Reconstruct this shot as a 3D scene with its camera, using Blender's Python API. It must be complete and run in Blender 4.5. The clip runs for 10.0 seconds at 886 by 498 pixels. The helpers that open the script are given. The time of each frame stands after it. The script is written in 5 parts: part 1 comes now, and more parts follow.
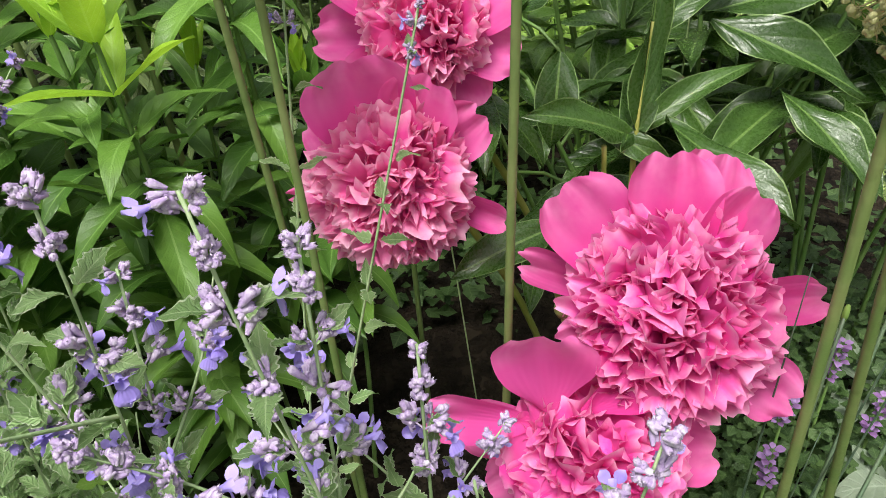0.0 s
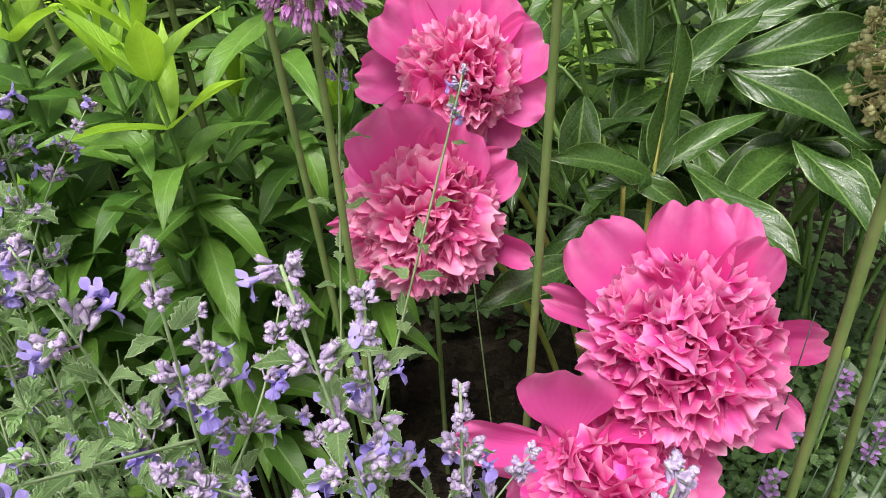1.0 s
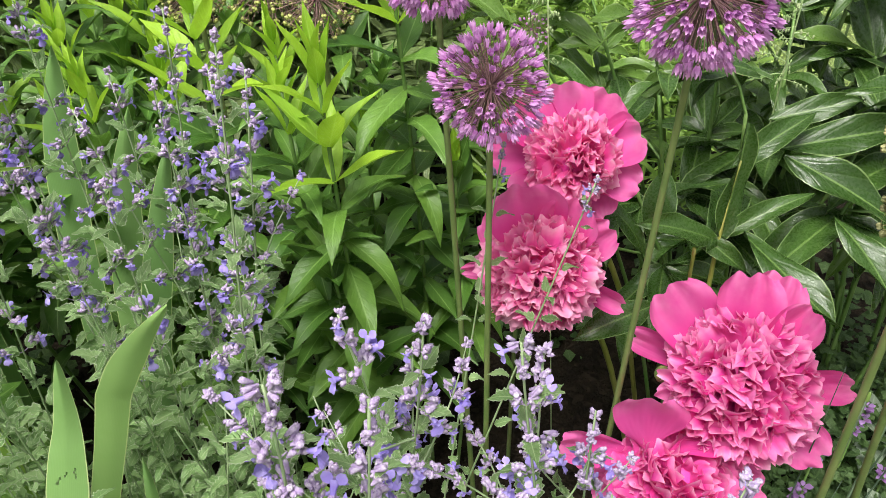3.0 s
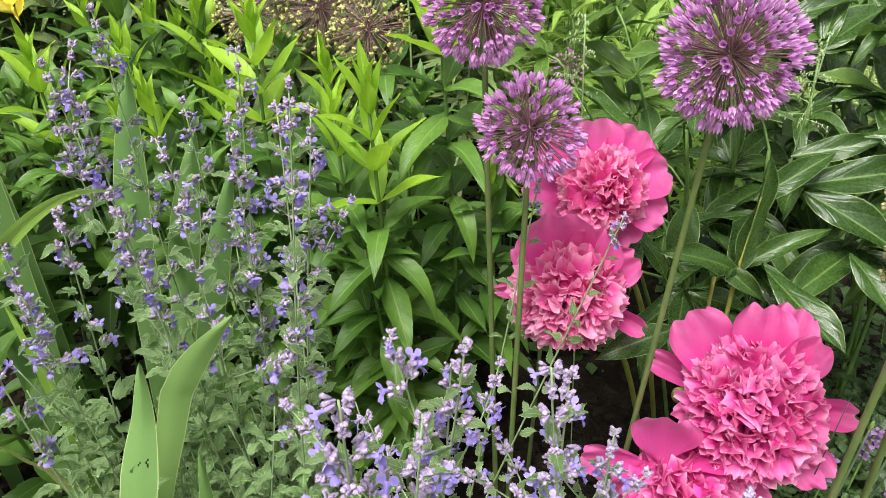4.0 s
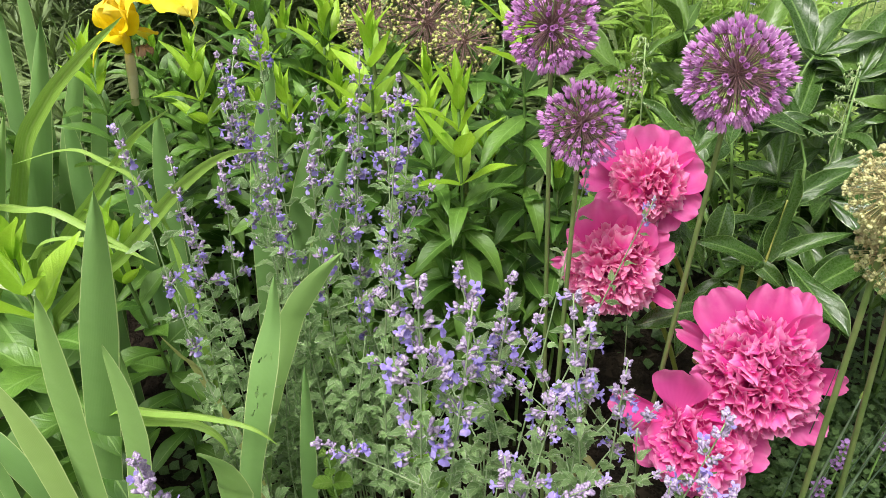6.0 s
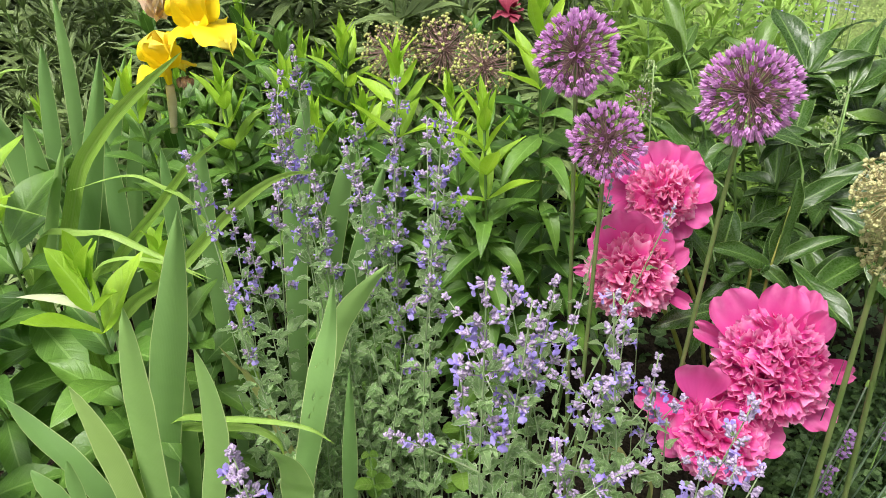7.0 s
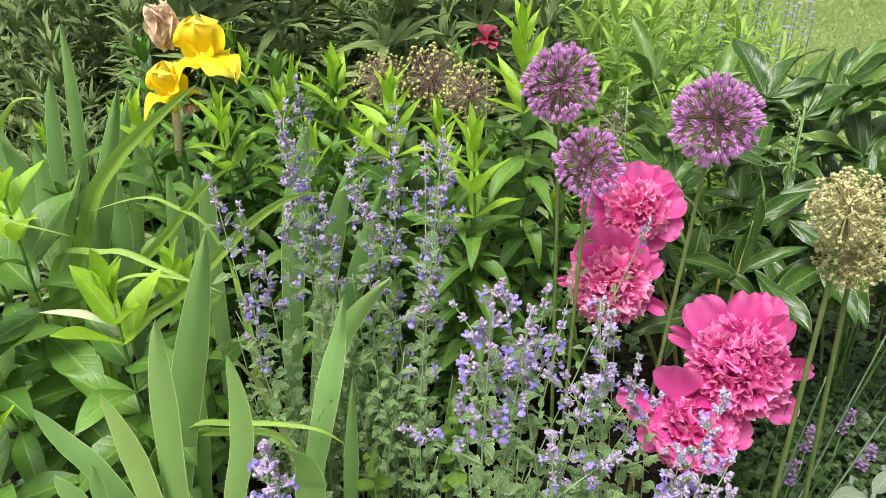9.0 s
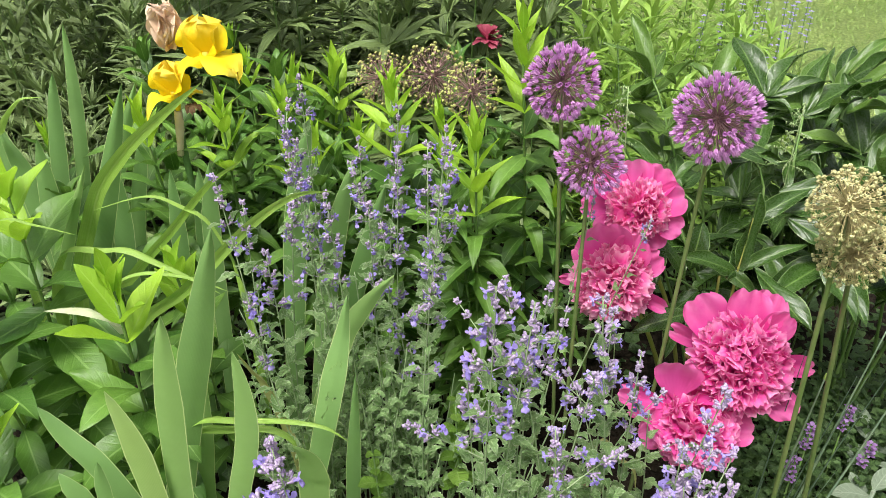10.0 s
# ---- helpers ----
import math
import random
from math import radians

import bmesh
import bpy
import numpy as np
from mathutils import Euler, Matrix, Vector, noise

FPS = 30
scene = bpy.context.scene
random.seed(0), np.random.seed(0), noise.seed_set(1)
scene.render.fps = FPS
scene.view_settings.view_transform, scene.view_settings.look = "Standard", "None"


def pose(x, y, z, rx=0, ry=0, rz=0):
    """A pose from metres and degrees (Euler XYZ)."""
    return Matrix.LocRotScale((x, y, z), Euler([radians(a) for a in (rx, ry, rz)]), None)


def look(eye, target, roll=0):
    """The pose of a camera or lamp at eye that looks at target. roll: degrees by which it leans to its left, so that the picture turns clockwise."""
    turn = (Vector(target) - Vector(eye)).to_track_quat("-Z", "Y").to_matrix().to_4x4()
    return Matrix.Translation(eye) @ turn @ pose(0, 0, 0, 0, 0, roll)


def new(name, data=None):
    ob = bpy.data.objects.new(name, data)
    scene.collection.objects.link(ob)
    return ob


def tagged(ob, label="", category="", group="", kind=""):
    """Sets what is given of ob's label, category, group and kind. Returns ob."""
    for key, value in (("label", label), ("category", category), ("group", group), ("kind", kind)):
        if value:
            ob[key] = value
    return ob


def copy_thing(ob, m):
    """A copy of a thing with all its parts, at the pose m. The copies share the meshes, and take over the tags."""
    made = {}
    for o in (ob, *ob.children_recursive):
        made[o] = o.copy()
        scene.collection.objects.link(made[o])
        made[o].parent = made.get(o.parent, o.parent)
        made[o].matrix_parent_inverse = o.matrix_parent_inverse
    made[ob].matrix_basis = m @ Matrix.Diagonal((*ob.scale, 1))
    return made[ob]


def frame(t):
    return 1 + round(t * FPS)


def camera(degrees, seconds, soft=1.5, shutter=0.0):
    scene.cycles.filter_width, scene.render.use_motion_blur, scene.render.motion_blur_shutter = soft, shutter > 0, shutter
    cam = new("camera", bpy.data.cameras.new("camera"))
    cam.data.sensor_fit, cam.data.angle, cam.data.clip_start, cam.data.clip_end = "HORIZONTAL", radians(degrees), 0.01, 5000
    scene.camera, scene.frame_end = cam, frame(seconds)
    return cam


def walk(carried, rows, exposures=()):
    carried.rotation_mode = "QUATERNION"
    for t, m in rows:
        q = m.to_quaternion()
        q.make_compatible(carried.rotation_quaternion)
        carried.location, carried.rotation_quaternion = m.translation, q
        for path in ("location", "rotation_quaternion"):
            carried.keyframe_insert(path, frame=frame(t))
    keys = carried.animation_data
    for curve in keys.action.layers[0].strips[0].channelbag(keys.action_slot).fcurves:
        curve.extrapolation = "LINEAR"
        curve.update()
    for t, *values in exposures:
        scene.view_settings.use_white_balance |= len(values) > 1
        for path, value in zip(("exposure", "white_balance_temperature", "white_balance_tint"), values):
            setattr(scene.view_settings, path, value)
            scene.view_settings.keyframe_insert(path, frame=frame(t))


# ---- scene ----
cam = camera(59.1, 10.0, soft=0.55)
PATH = [
    (0, (0.015, -0.008, 0.895), (-0.105, 1.551, -0.353), -4.9),
    (0.5, (0.008, -0.011, 0.908), (-0.112, 1.553, -0.332), -4.3),
    (1, (0.003, -0.026, 0.934), (-0.136, 1.54, -0.303), -3.8),
    (1.5, (-0.015, -0.054, 0.959), (-0.166, 1.512, -0.276), -3.2),
    (2, (-0.031, -0.082, 0.992), (-0.205, 1.473, -0.253), -3.0),
    (2.5, (-0.049, -0.103, 1.027), (-0.238, 1.446, -0.224), -2.6),
    (3.8, (-0.067, -0.144, 1.107), (-0.311, 1.39, -0.154), -1.4),
    (4, (-0.067, -0.151, 1.111), (-0.333, 1.387, -0.139), -1.4),
    (4.5, (-0.066, -0.172, 1.126), (-0.384, 1.354, -0.126), -0.9),
    (5, (-0.035, -0.215, 1.144), (-0.425, 1.302, -0.1), -1.0),
    (5.5, (-0.011, -0.273, 1.163), (-0.477, 1.244, -0.054), -1.6),
    (6, (-0.016, -0.3, 1.173), (-0.505, 1.213, -0.041), -2.0),
    (6.2, (-0.017, -0.312, 1.178), (-0.52, 1.201, -0.029), -2.4),
    (7.3, (-0.061, -0.388, 1.219), (-0.493, 1.18, 0.054), -2.3),
    (7.5, (-0.059, -0.397, 1.229), (-0.48, 1.175, 0.067), -2.0),
    (8, (-0.063, -0.417, 1.238), (-0.466, 1.17, 0.089), -1.8),
    (8.5, (-0.064, -0.428, 1.242), (-0.458, 1.168, 0.102), -1.7),
    (9, (-0.069, -0.437, 1.246), (-0.451, 1.161, 0.105), -1.5),
    (9.5, (-0.069, -0.441, 1.246), (-0.448, 1.157, 0.105), -1.5),
    (10, (-0.073, -0.443, 1.247), (-0.45, 1.156, 0.106), -1.5),
]
walk(cam, [(t, look(eye, target, roll)) for t, eye, target, roll in PATH])

# ---- sky and sun ----
SUN_UP, SUN_ROUND = radians(68), radians(200)
world = bpy.data.worlds.new("sky")
scene.world = world
world.use_nodes = True
wn, wl = world.node_tree.nodes, world.node_tree.links
sky = wn.new("ShaderNodeTexSky")
sky.sky_type, sky.sun_disc = "NISHITA", False
sky.sun_elevation, sky.sun_rotation = SUN_UP, SUN_ROUND
sky.air_density, sky.dust_density, sky.ozone_density = 1.0, 6.0, 1.0
veil = wn.new("ShaderNodeHueSaturation")  # thin cloud greys the blue
veil.inputs["Saturation"].default_value = 0.3
wl.new(sky.outputs[0], veil.inputs["Color"])
wl.new(veil.outputs[0], wn["Background"].inputs[0])
wn["Background"].inputs[1].default_value = 0.09
sun = new("sun", bpy.data.lights.new("sun", "SUN"))
sun.data.energy, sun.data.angle, sun.data.color = 2.7, radians(24), (1.0, 0.97, 0.92)
sun.matrix_world = look((0, 0, 0), (-math.sin(SUN_ROUND) * math.cos(SUN_UP), -math.cos(SUN_ROUND) * math.cos(SUN_UP), -math.sin(SUN_UP)))
scene.view_settings.exposure = 1.0

# ---- materials ----


def shader(name):
    m = bpy.data.materials.new(name)
    m.use_nodes = True
    return m, m.node_tree.nodes, m.node_tree.links, m.node_tree.nodes["Principled BSDF"]


def math_node(n, l, op, a, b=None, c=None):
    q = n.new("ShaderNodeMath")
    q.operation = op
    for i, v in enumerate((a, b, c)):
        if v is None:
            continue
        if isinstance(v, (int, float)):
            q.inputs[i].default_value = v
        else:
            l.new(v, q.inputs[i])
    return q.outputs[0]


def mixed(n, l, fac, a, b, kind="MIX"):
    q = n.new("ShaderNodeMix")
    q.data_type, q.blend_type = "RGBA", kind
    for i, v in ((0, fac), (6, a), (7, b)):
        if isinstance(v, (int, float)):
            q.inputs[i].default_value = v
        elif isinstance(v, tuple):
            q.inputs[i].default_value = (*v[:3], 1)
        else:
            l.new(v, q.inputs[i])
    return q.outputs[2]


def chance(n, island):
    if island:
        return n.new("ShaderNodeNewGeometry").outputs["Random Per Island"]
    return n.new("ShaderNodeObjectInfo").outputs["Random"]


def spots(n, l, scale, detail=4.0, lo=0.4, hi=0.65):
    """Soft noise at a real size, stretched to 0..1."""
    c = n.new("ShaderNodeTexCoord")
    t = n.new("ShaderNodeTexNoise")
    t.inputs["Scale"].default_value, t.inputs["Detail"].default_value = scale, detail
    l.new(c.outputs["Object"], t.inputs["Vector"])
    r = n.new("ShaderNodeMapRange")
    r.inputs["From Min"].default_value, r.inputs["From Max"].default_value = lo, hi
    l.new(t.outputs[0], r.inputs["Value"])
    return r.outputs[0]


def let_through(m, n, l, p, color, amount):
    """Thin living tissue lets part of the light through."""
    t, mix = n.new("ShaderNodeBsdfTranslucent"), n.new("ShaderNodeMixShader")
    if isinstance(color, tuple):
        t.inputs[0].default_value = (*color, 1)
    else:
        l.new(color, t.inputs[0])
    mix.inputs[0].default_value = amount
    l.new(p.outputs[0], mix.inputs[1])
    l.new(t.outputs[0], mix.inputs[2])
    l.new(mix.outputs[0], n["Material Output"].inputs[0])


def leaf_material(name, dark, light, rib, veins=9.0, slant=5.0, gloss=0.45, island=False, thru=0.3, relief=0.5, rib_width=0.03, vein_show=0.35, blotch=0.5, long_veins=0.0, margin=1.0, rim=(0.55, 0.62, 0.30)):
    m, n, l, p = shader(name)
    r = chance(n, island)
    base = mixed(n, l, r, dark, light)
    fleck = spots(n, l, 9.0)
    base = mixed(n, l, math_node(n, l, "MULTIPLY", fleck, blotch), base, tuple(0.55 * d + 0.3 * q for d, q in zip(dark, light)))
    uv = n.new("ShaderNodeTexCoord").outputs["UV"]
    sp = n.new("ShaderNodeSeparateXYZ")
    l.new(uv, sp.inputs[0])
    off = math_node(n, l, "ABSOLUTE", math_node(n, l, "SUBTRACT", sp.outputs[0], 0.5))
    mid = math_node(n, l, "LESS_THAN", off, rib_width)
    if long_veins:
        wave = math_node(n, l, "SINE", math_node(n, l, "MULTIPLY", sp.outputs[0], long_veins))
    else:
        ph = math_node(n, l, "SUBTRACT", math_node(n, l, "MULTIPLY", sp.outputs[1], veins), math_node(n, l, "MULTIPLY", off, slant))
        wave = math_node(n, l, "SINE", math_node(n, l, "MULTIPLY", ph, 6.2832))
    vein = math_node(n, l, "POWER", math_node(n, l, "MULTIPLY_ADD", wave, 0.5, 0.5), 8.0)
    base = mixed(n, l, math_node(n, l, "MULTIPLY", vein, vein_show), base, rib)
    base = mixed(n, l, math_node(n, l, "MULTIPLY", mid, 0.75), base, rib)
    if margin < 1:
        base = mixed(n, l, math_node(n, l, "MULTIPLY", math_node(n, l, "GREATER_THAN", off, margin), 0.8), base, rim)
    l.new(base, p.inputs["Base Color"])
    rough = n.new("ShaderNodeMapRange")
    rough.inputs["To Min"].default_value, rough.inputs["To Max"].default_value = gloss - 0.08, gloss + 0.15
    l.new(spots(n, l, 40.0), rough.inputs["Value"])
    l.new(rough.outputs[0], p.inputs["Roughness"])
    b = n.new("ShaderNodeBump")
    b.inputs["Strength"].default_value, b.inputs["Distance"].default_value = relief, 0.002
    hgt = math_node(n, l, "SUBTRACT", math_node(n, l, "MULTIPLY", spots(n, l, 70.0), 0.4), math_node(n, l, "MAXIMUM", vein, mid))
    l.new(hgt, b.inputs["Height"])
    l.new(b.outputs[0], p.inputs["Normal"])
    let_through(m, n, l, p, mixed(n, l, 0.5, base, tuple(min(1, 1.3 * q) for q in light)), thru)
    return m


def petal_material(name, deep, pale, tip, spread=0.6, island=False, thru=0.3, streaks=40.0, tip_from=0.55, gloss=0.55):
    m, n, l, p = shader(name)
    r = chance(n, island)
    base = mixed(n, l, math_node(n, l, "MULTIPLY", r, spread), deep, pale)
    uv = n.new("ShaderNodeTexCoord").outputs["UV"]
    sp = n.new("ShaderNodeSeparateXYZ")
    l.new(uv, sp.inputs[0])
    up = n.new("ShaderNodeMapRange")
    up.inputs["From Min"].default_value, up.inputs["From Max"].default_value = tip_from, 1.0
    l.new(sp.outputs[1], up.inputs["Value"])
    edge = math_node(n, l, "MULTIPLY", up.outputs[0], math_node(n, l, "MULTIPLY_ADD", spots(n, l, 4.0), 0.7, 0.3))
    base = mixed(n, l, edge, base, tip)
    wave = math_node(n, l, "MULTIPLY_ADD", math_node(n, l, "SINE", math_node(n, l, "MULTIPLY", sp.outputs[0], streaks)), 0.5, 0.5)
    wave = math_node(n, l, "MULTIPLY", wave, spots(n, l, 3.0))
    base = mixed(n, l, math_node(n, l, "MULTIPLY", wave, 0.22), base, deep)
    l.new(base, p.inputs["Base Color"])
    p.inputs["Roughness"].default_value = gloss
    p.inputs["Specular IOR Level"].default_value = 0.2
    b = n.new("ShaderNodeBump")
    b.inputs["Strength"].default_value, b.inputs["Distance"].default_value = 0.25, 0.001
    l.new(math_node(n, l, "MULTIPLY_ADD", spots(n, l, 14.0), 0.25, wave), b.inputs["Height"])
    l.new(b.outputs[0], p.inputs["Normal"])
    let_through(m, n, l, p, base, thru)
    return m


def plain_material(name, a, b, scale=60.0, rough=0.55, relief=0.3, island=False, thru=0.0):
    m, n, l, p = shader(name)
    base = mixed(n, l, spots(n, l, scale), a, b)
    base = mixed(n, l, math_node(n, l, "MULTIPLY", chance(n, island), 0.4), base, tuple(0.6 * q for q in a))
    l.new(base, p.inputs["Base Color"])
    p.inputs["Roughness"].default_value = rough
    u = n.new("ShaderNodeBump")
    u.inputs["Strength"].default_value, u.inputs["Distance"].default_value = relief, 0.001
    l.new(spots(n, l, scale * 4), u.inputs["Height"])
    l.new(u.outputs[0], p.inputs["Normal"])
    if thru:
        let_through(m, n, l, p, base, thru)
    return m


M_PEONY = petal_material("peony outer petal", (0.70, 0.050, 0.31), (0.80, 0.12, 0.43), (0.85, 0.27, 0.54), 0.8, streaks=70.0, tip_from=0.6, thru=0.45)
M_PEONY_IN = petal_material("peony inner petal", (0.76, 0.060, 0.38), (0.84, 0.13, 0.47), (0.93, 0.54, 0.74), 1.0, tip_from=0.74, thru=0.45)
M_PEONY_PALE = petal_material("salmon inner petal", (0.77, 0.080, 0.37), (0.85, 0.19, 0.48), (0.93, 0.62, 0.75), 1.0, tip_from=0.68, thru=0.45)
M_PEONY_CORE = plain_material("peony heart", (0.70, 0.045, 0.34), (0.76, 0.09, 0.40), 80)
M_PEONY_LEAF = leaf_material("peony leaf", (0.023, 0.056, 0.010), (0.054, 0.115, 0.021), (0.14, 0.23, 0.06), 5.0, 4.0, 0.28, thru=0.22, vein_show=0.08, relief=0.2, margin=0.475, rim=(0.22, 0.32, 0.12))
M_PEONY_FRESH = leaf_material("fresher peony leaf", (0.060, 0.125, 0.020), (0.125, 0.225, 0.040), (0.18, 0.28, 0.08), 5.0, 4.0, 0.32, thru=0.28, vein_show=0.08, relief=0.2, margin=0.475, rim=(0.24, 0.34, 0.13))
M_PEONY_STEM = plain_material("peony stem", (0.28, 0.30, 0.06), (0.36, 0.33, 0.09), 40)
M_SEPAL = plain_material("sepal", (0.10, 0.18, 0.04), (0.22, 0.16, 0.06), 60)
M_FLORET = petal_material("allium floret", (0.55, 0.20, 0.56), (0.74, 0.39, 0.73), (0.81, 0.57, 0.82), 1.0, thru=0.35)
M_PEDICEL = plain_material("allium pedicel", (0.15, 0.065, 0.10), (0.30, 0.19, 0.13), 120)
M_ALLIUM_STEM = plain_material("allium stem", (0.11, 0.17, 0.045), (0.18, 0.21, 0.075), 30)
M_SEED = plain_material("pale seed capsule", (0.42, 0.41, 0.17), (0.55, 0.52, 0.28), 200)
M_SEED_STALK = plain_material("pale seed stalk", (0.46, 0.40, 0.18), (0.58, 0.49, 0.25), 80)
M_DRY = plain_material("olive seed capsule", (0.33, 0.36, 0.09), (0.46, 0.46, 0.17), 200)
M_DRY_STALK = plain_material("brown seed stalk", (0.22, 0.12, 0.12), (0.32, 0.21, 0.16), 80)
M_MINT_STEM = plain_material("catmint stem", (0.25, 0.36, 0.17), (0.34, 0.42, 0.24), 80)
M_MINT_LEAF = leaf_material("catmint leaf", (0.15, 0.28, 0.085), (0.34, 0.51, 0.21), (0.45, 0.58, 0.31), 7.0, 3.5, 0.6, vein_show=0.2, relief=0.8, thru=0.34, blotch=0.3, margin=0.43, rim=(0.58, 0.65, 0.46))
M_MINT_LEAVES = leaf_material("catmint leaves", (0.15, 0.28, 0.085), (0.34, 0.51, 0.21), (0.45, 0.58, 0.31), 7.0, 3.5, 0.6, vein_show=0.2, relief=0.8, thru=0.34, blotch=0.3, margin=0.43, rim=(0.58, 0.65, 0.46), island=True)
M_CALYX = plain_material("catmint calyx", (0.32, 0.23, 0.41), (0.51, 0.45, 0.55), 420, 0.85, island=True)
M_COROLLA = petal_material("catmint flower", (0.30, 0.22, 0.67), (0.45, 0.37, 0.81), (0.57, 0.50, 0.86), 1.0, island=True, thru=0.35)
M_LANCE = leaf_material("loosestrife leaf", (0.048, 0.130, 0.018), (0.140, 0.275, 0.040), (0.21, 0.36, 0.09), 8.0, 4.0, 0.42, vein_show=0.07, relief=0.2)
M_YOUNG = leaf_material("young loosestrife leaf", (0.24, 0.44, 0.03), (0.38, 0.60, 0.045), (0.38, 0.58, 0.10), 8.0, 4.0, 0.42, thru=0.4, vein_show=0.1, relief=0.3)
M_SOFT_STEM = plain_material("green stem", (0.10, 0.20, 0.04), (0.16, 0.25, 0.07), 40)
M_SHRUB = leaf_material("dark narrow leaf", (0.10, 0.155, 0.045), (0.20, 0.275, 0.085), (0.19, 0.26, 0.13), 5.0, 3.0, 0.5, island=True, thru=0.15)
M_HERB = leaf_material("light herb leaf", (0.18, 0.33, 0.045), (0.34, 0.51, 0.09), (0.34, 0.48, 0.13), 5.0, 3.0, 0.5, island=True, vein_show=0.1)
M_IRIS_LEAF = leaf_material("iris blade", (0.13, 0.26, 0.08), (0.22, 0.38, 0.12), (0.32, 0.47, 0.20), gloss=0.40, long_veins=150.0, vein_show=0.10, rib_width=0.0, thru=0.22, relief=0.12, margin=0.475)
M_IRIS_PALE = leaf_material("paler iris blade", (0.20, 0.35, 0.10), (0.27, 0.43, 0.14), (0.37, 0.50, 0.22), gloss=0.42, long_veins=150.0, vein_show=0.08, rib_width=0.0, thru=0.24, relief=0.10, margin=0.47)
M_IRIS_FADED = leaf_material("fading iris blade", (0.27, 0.41, 0.12), (0.35, 0.48, 0.16), (0.50, 0.54, 0.27), gloss=0.48, long_veins=110.0, vein_show=0.15, rib_width=0.0, thru=0.2, relief=0.12, margin=0.46)
M_STRAP = leaf_material("daylily leaf", (0.24, 0.41, 0.06), (0.32, 0.50, 0.10), (0.36, 0.50, 0.14), gloss=0.42, long_veins=60.0, vein_show=0.2, rib_width=0.04, thru=0.3)
M_YELLOWED = leaf_material("yellowed blade", (0.34, 0.38, 0.12), (0.44, 0.44, 0.18), (0.45, 0.32, 0.14), gloss=0.6, long_veins=60.0, rib_width=0.0)
M_FADED = leaf_material("bleached blade", (0.50, 0.56, 0.32), (0.60, 0.64, 0.42), (0.62, 0.62, 0.45), gloss=0.6, long_veins=60.0, rib_width=0.0)
M_IRIS = petal_material("yellow iris petal", (0.86, 0.63, 0.010), (0.90, 0.74, 0.03), (0.92, 0.80, 0.16), 0.8, thru=0.35, streaks=90.0)
M_WITHER = plain_material("withered petal", (0.76, 0.55, 0.39), (0.84, 0.70, 0.55), 60, 0.8, thru=0.3)
M_BROWN = plain_material("dried brown petal", (0.10, 0.055, 0.022), (0.20, 0.12, 0.05), 90, 0.8)
M_HUSK = plain_material("papery husk", (0.50, 0.44, 0.24), (0.60, 0.55, 0.35), 60, 0.7)
M_COVER = leaf_material("ground cover leaf", (0.025, 0.062, 0.015), (0.075, 0.14, 0.032), (0.10, 0.17, 0.05), 4.0, 2.0, 0.6, island=True)
M_BALM = leaf_material("bright balm leaf", (0.16, 0.33, 0.03), (0.24, 0.42, 0.06), (0.30, 0.45, 0.12), 5.0, 3.0, 0.6, relief=0.9)
M_SILVER = leaf_material("silver leaf", (0.18, 0.24, 0.16), (0.26, 0.32, 0.22), (0.34, 0.40, 0.30), 6.0, 3.0, 0.75)
M_GRASS = plain_material("lawn blade", (0.24, 0.38, 0.08), (0.36, 0.50, 0.13), 3, 0.6, island=True, thru=0.25)
M_PANICLE = plain_material("grass spikelet", (0.28, 0.40, 0.16), (0.42, 0.48, 0.26), 90, 0.7)
M_DARK_GRASS = plain_material("dark grass blade", (0.04, 0.075, 0.045), (0.08, 0.12, 0.07), 60, 0.5)
M_GLAUCOUS = plain_material("blue-green stem", (0.08, 0.13, 0.075), (0.13, 0.18, 0.10), 40, 0.5)
M_RED = petal_material("dull red petal", (0.22, 0.02, 0.05), (0.34, 0.05, 0.09), (0.40, 0.12, 0.16), 1.0, island=True)
M_PINK = petal_material("small pink petal", (0.55, 0.10, 0.25), (0.70, 0.25, 0.40), (0.75, 0.35, 0.5), 1.0, island=True)
M_AJUGA = petal_material("dull purple petal", (0.20, 0.09, 0.24), (0.33, 0.20, 0.42), (0.38, 0.26, 0.5), 1.0, island=True)

m, n, l, p = shader("soil")
l.new(mixed(n, l, spots(n, l, 14.0, 8.0), (0.012, 0.009, 0.006), (0.032, 0.024, 0.016)), p.inputs["Base Color"])
p.inputs["Roughness"].default_value = 0.95
p.inputs["Specular IOR Level"].default_value = 0.1
bump = n.new("ShaderNodeBump")
bump.inputs["Distance"].default_value = 0.02
l.new(spots(n, l, 45.0, 8.0), bump.inputs["Height"])
l.new(bump.outputs[0], p.inputs["Normal"])
M_SOIL = m
m, n, l, p = shader("lawn turf")
turf = mixed(n, l, spots(n, l, 1.3, 6.0), (0.28, 0.40, 0.09), (0.40, 0.51, 0.14))
l.new(mixed(n, l, math_node(n, l, "MULTIPLY", spots(n, l, 60.0, 8.0), 0.5), turf, (0.16, 0.25, 0.05)), p.inputs["Base Color"])
p.inputs["Roughness"].default_value = 0.9
bump = n.new("ShaderNodeBump")
bump.inputs["Distance"].default_value = 0.03
l.new(spots(n, l, 120.0, 6.0), bump.inputs["Height"])
l.new(bump.outputs[0], p.inputs["Normal"])
M_TURF = m

# ---- shapes ----
rnd = random.Random(7)


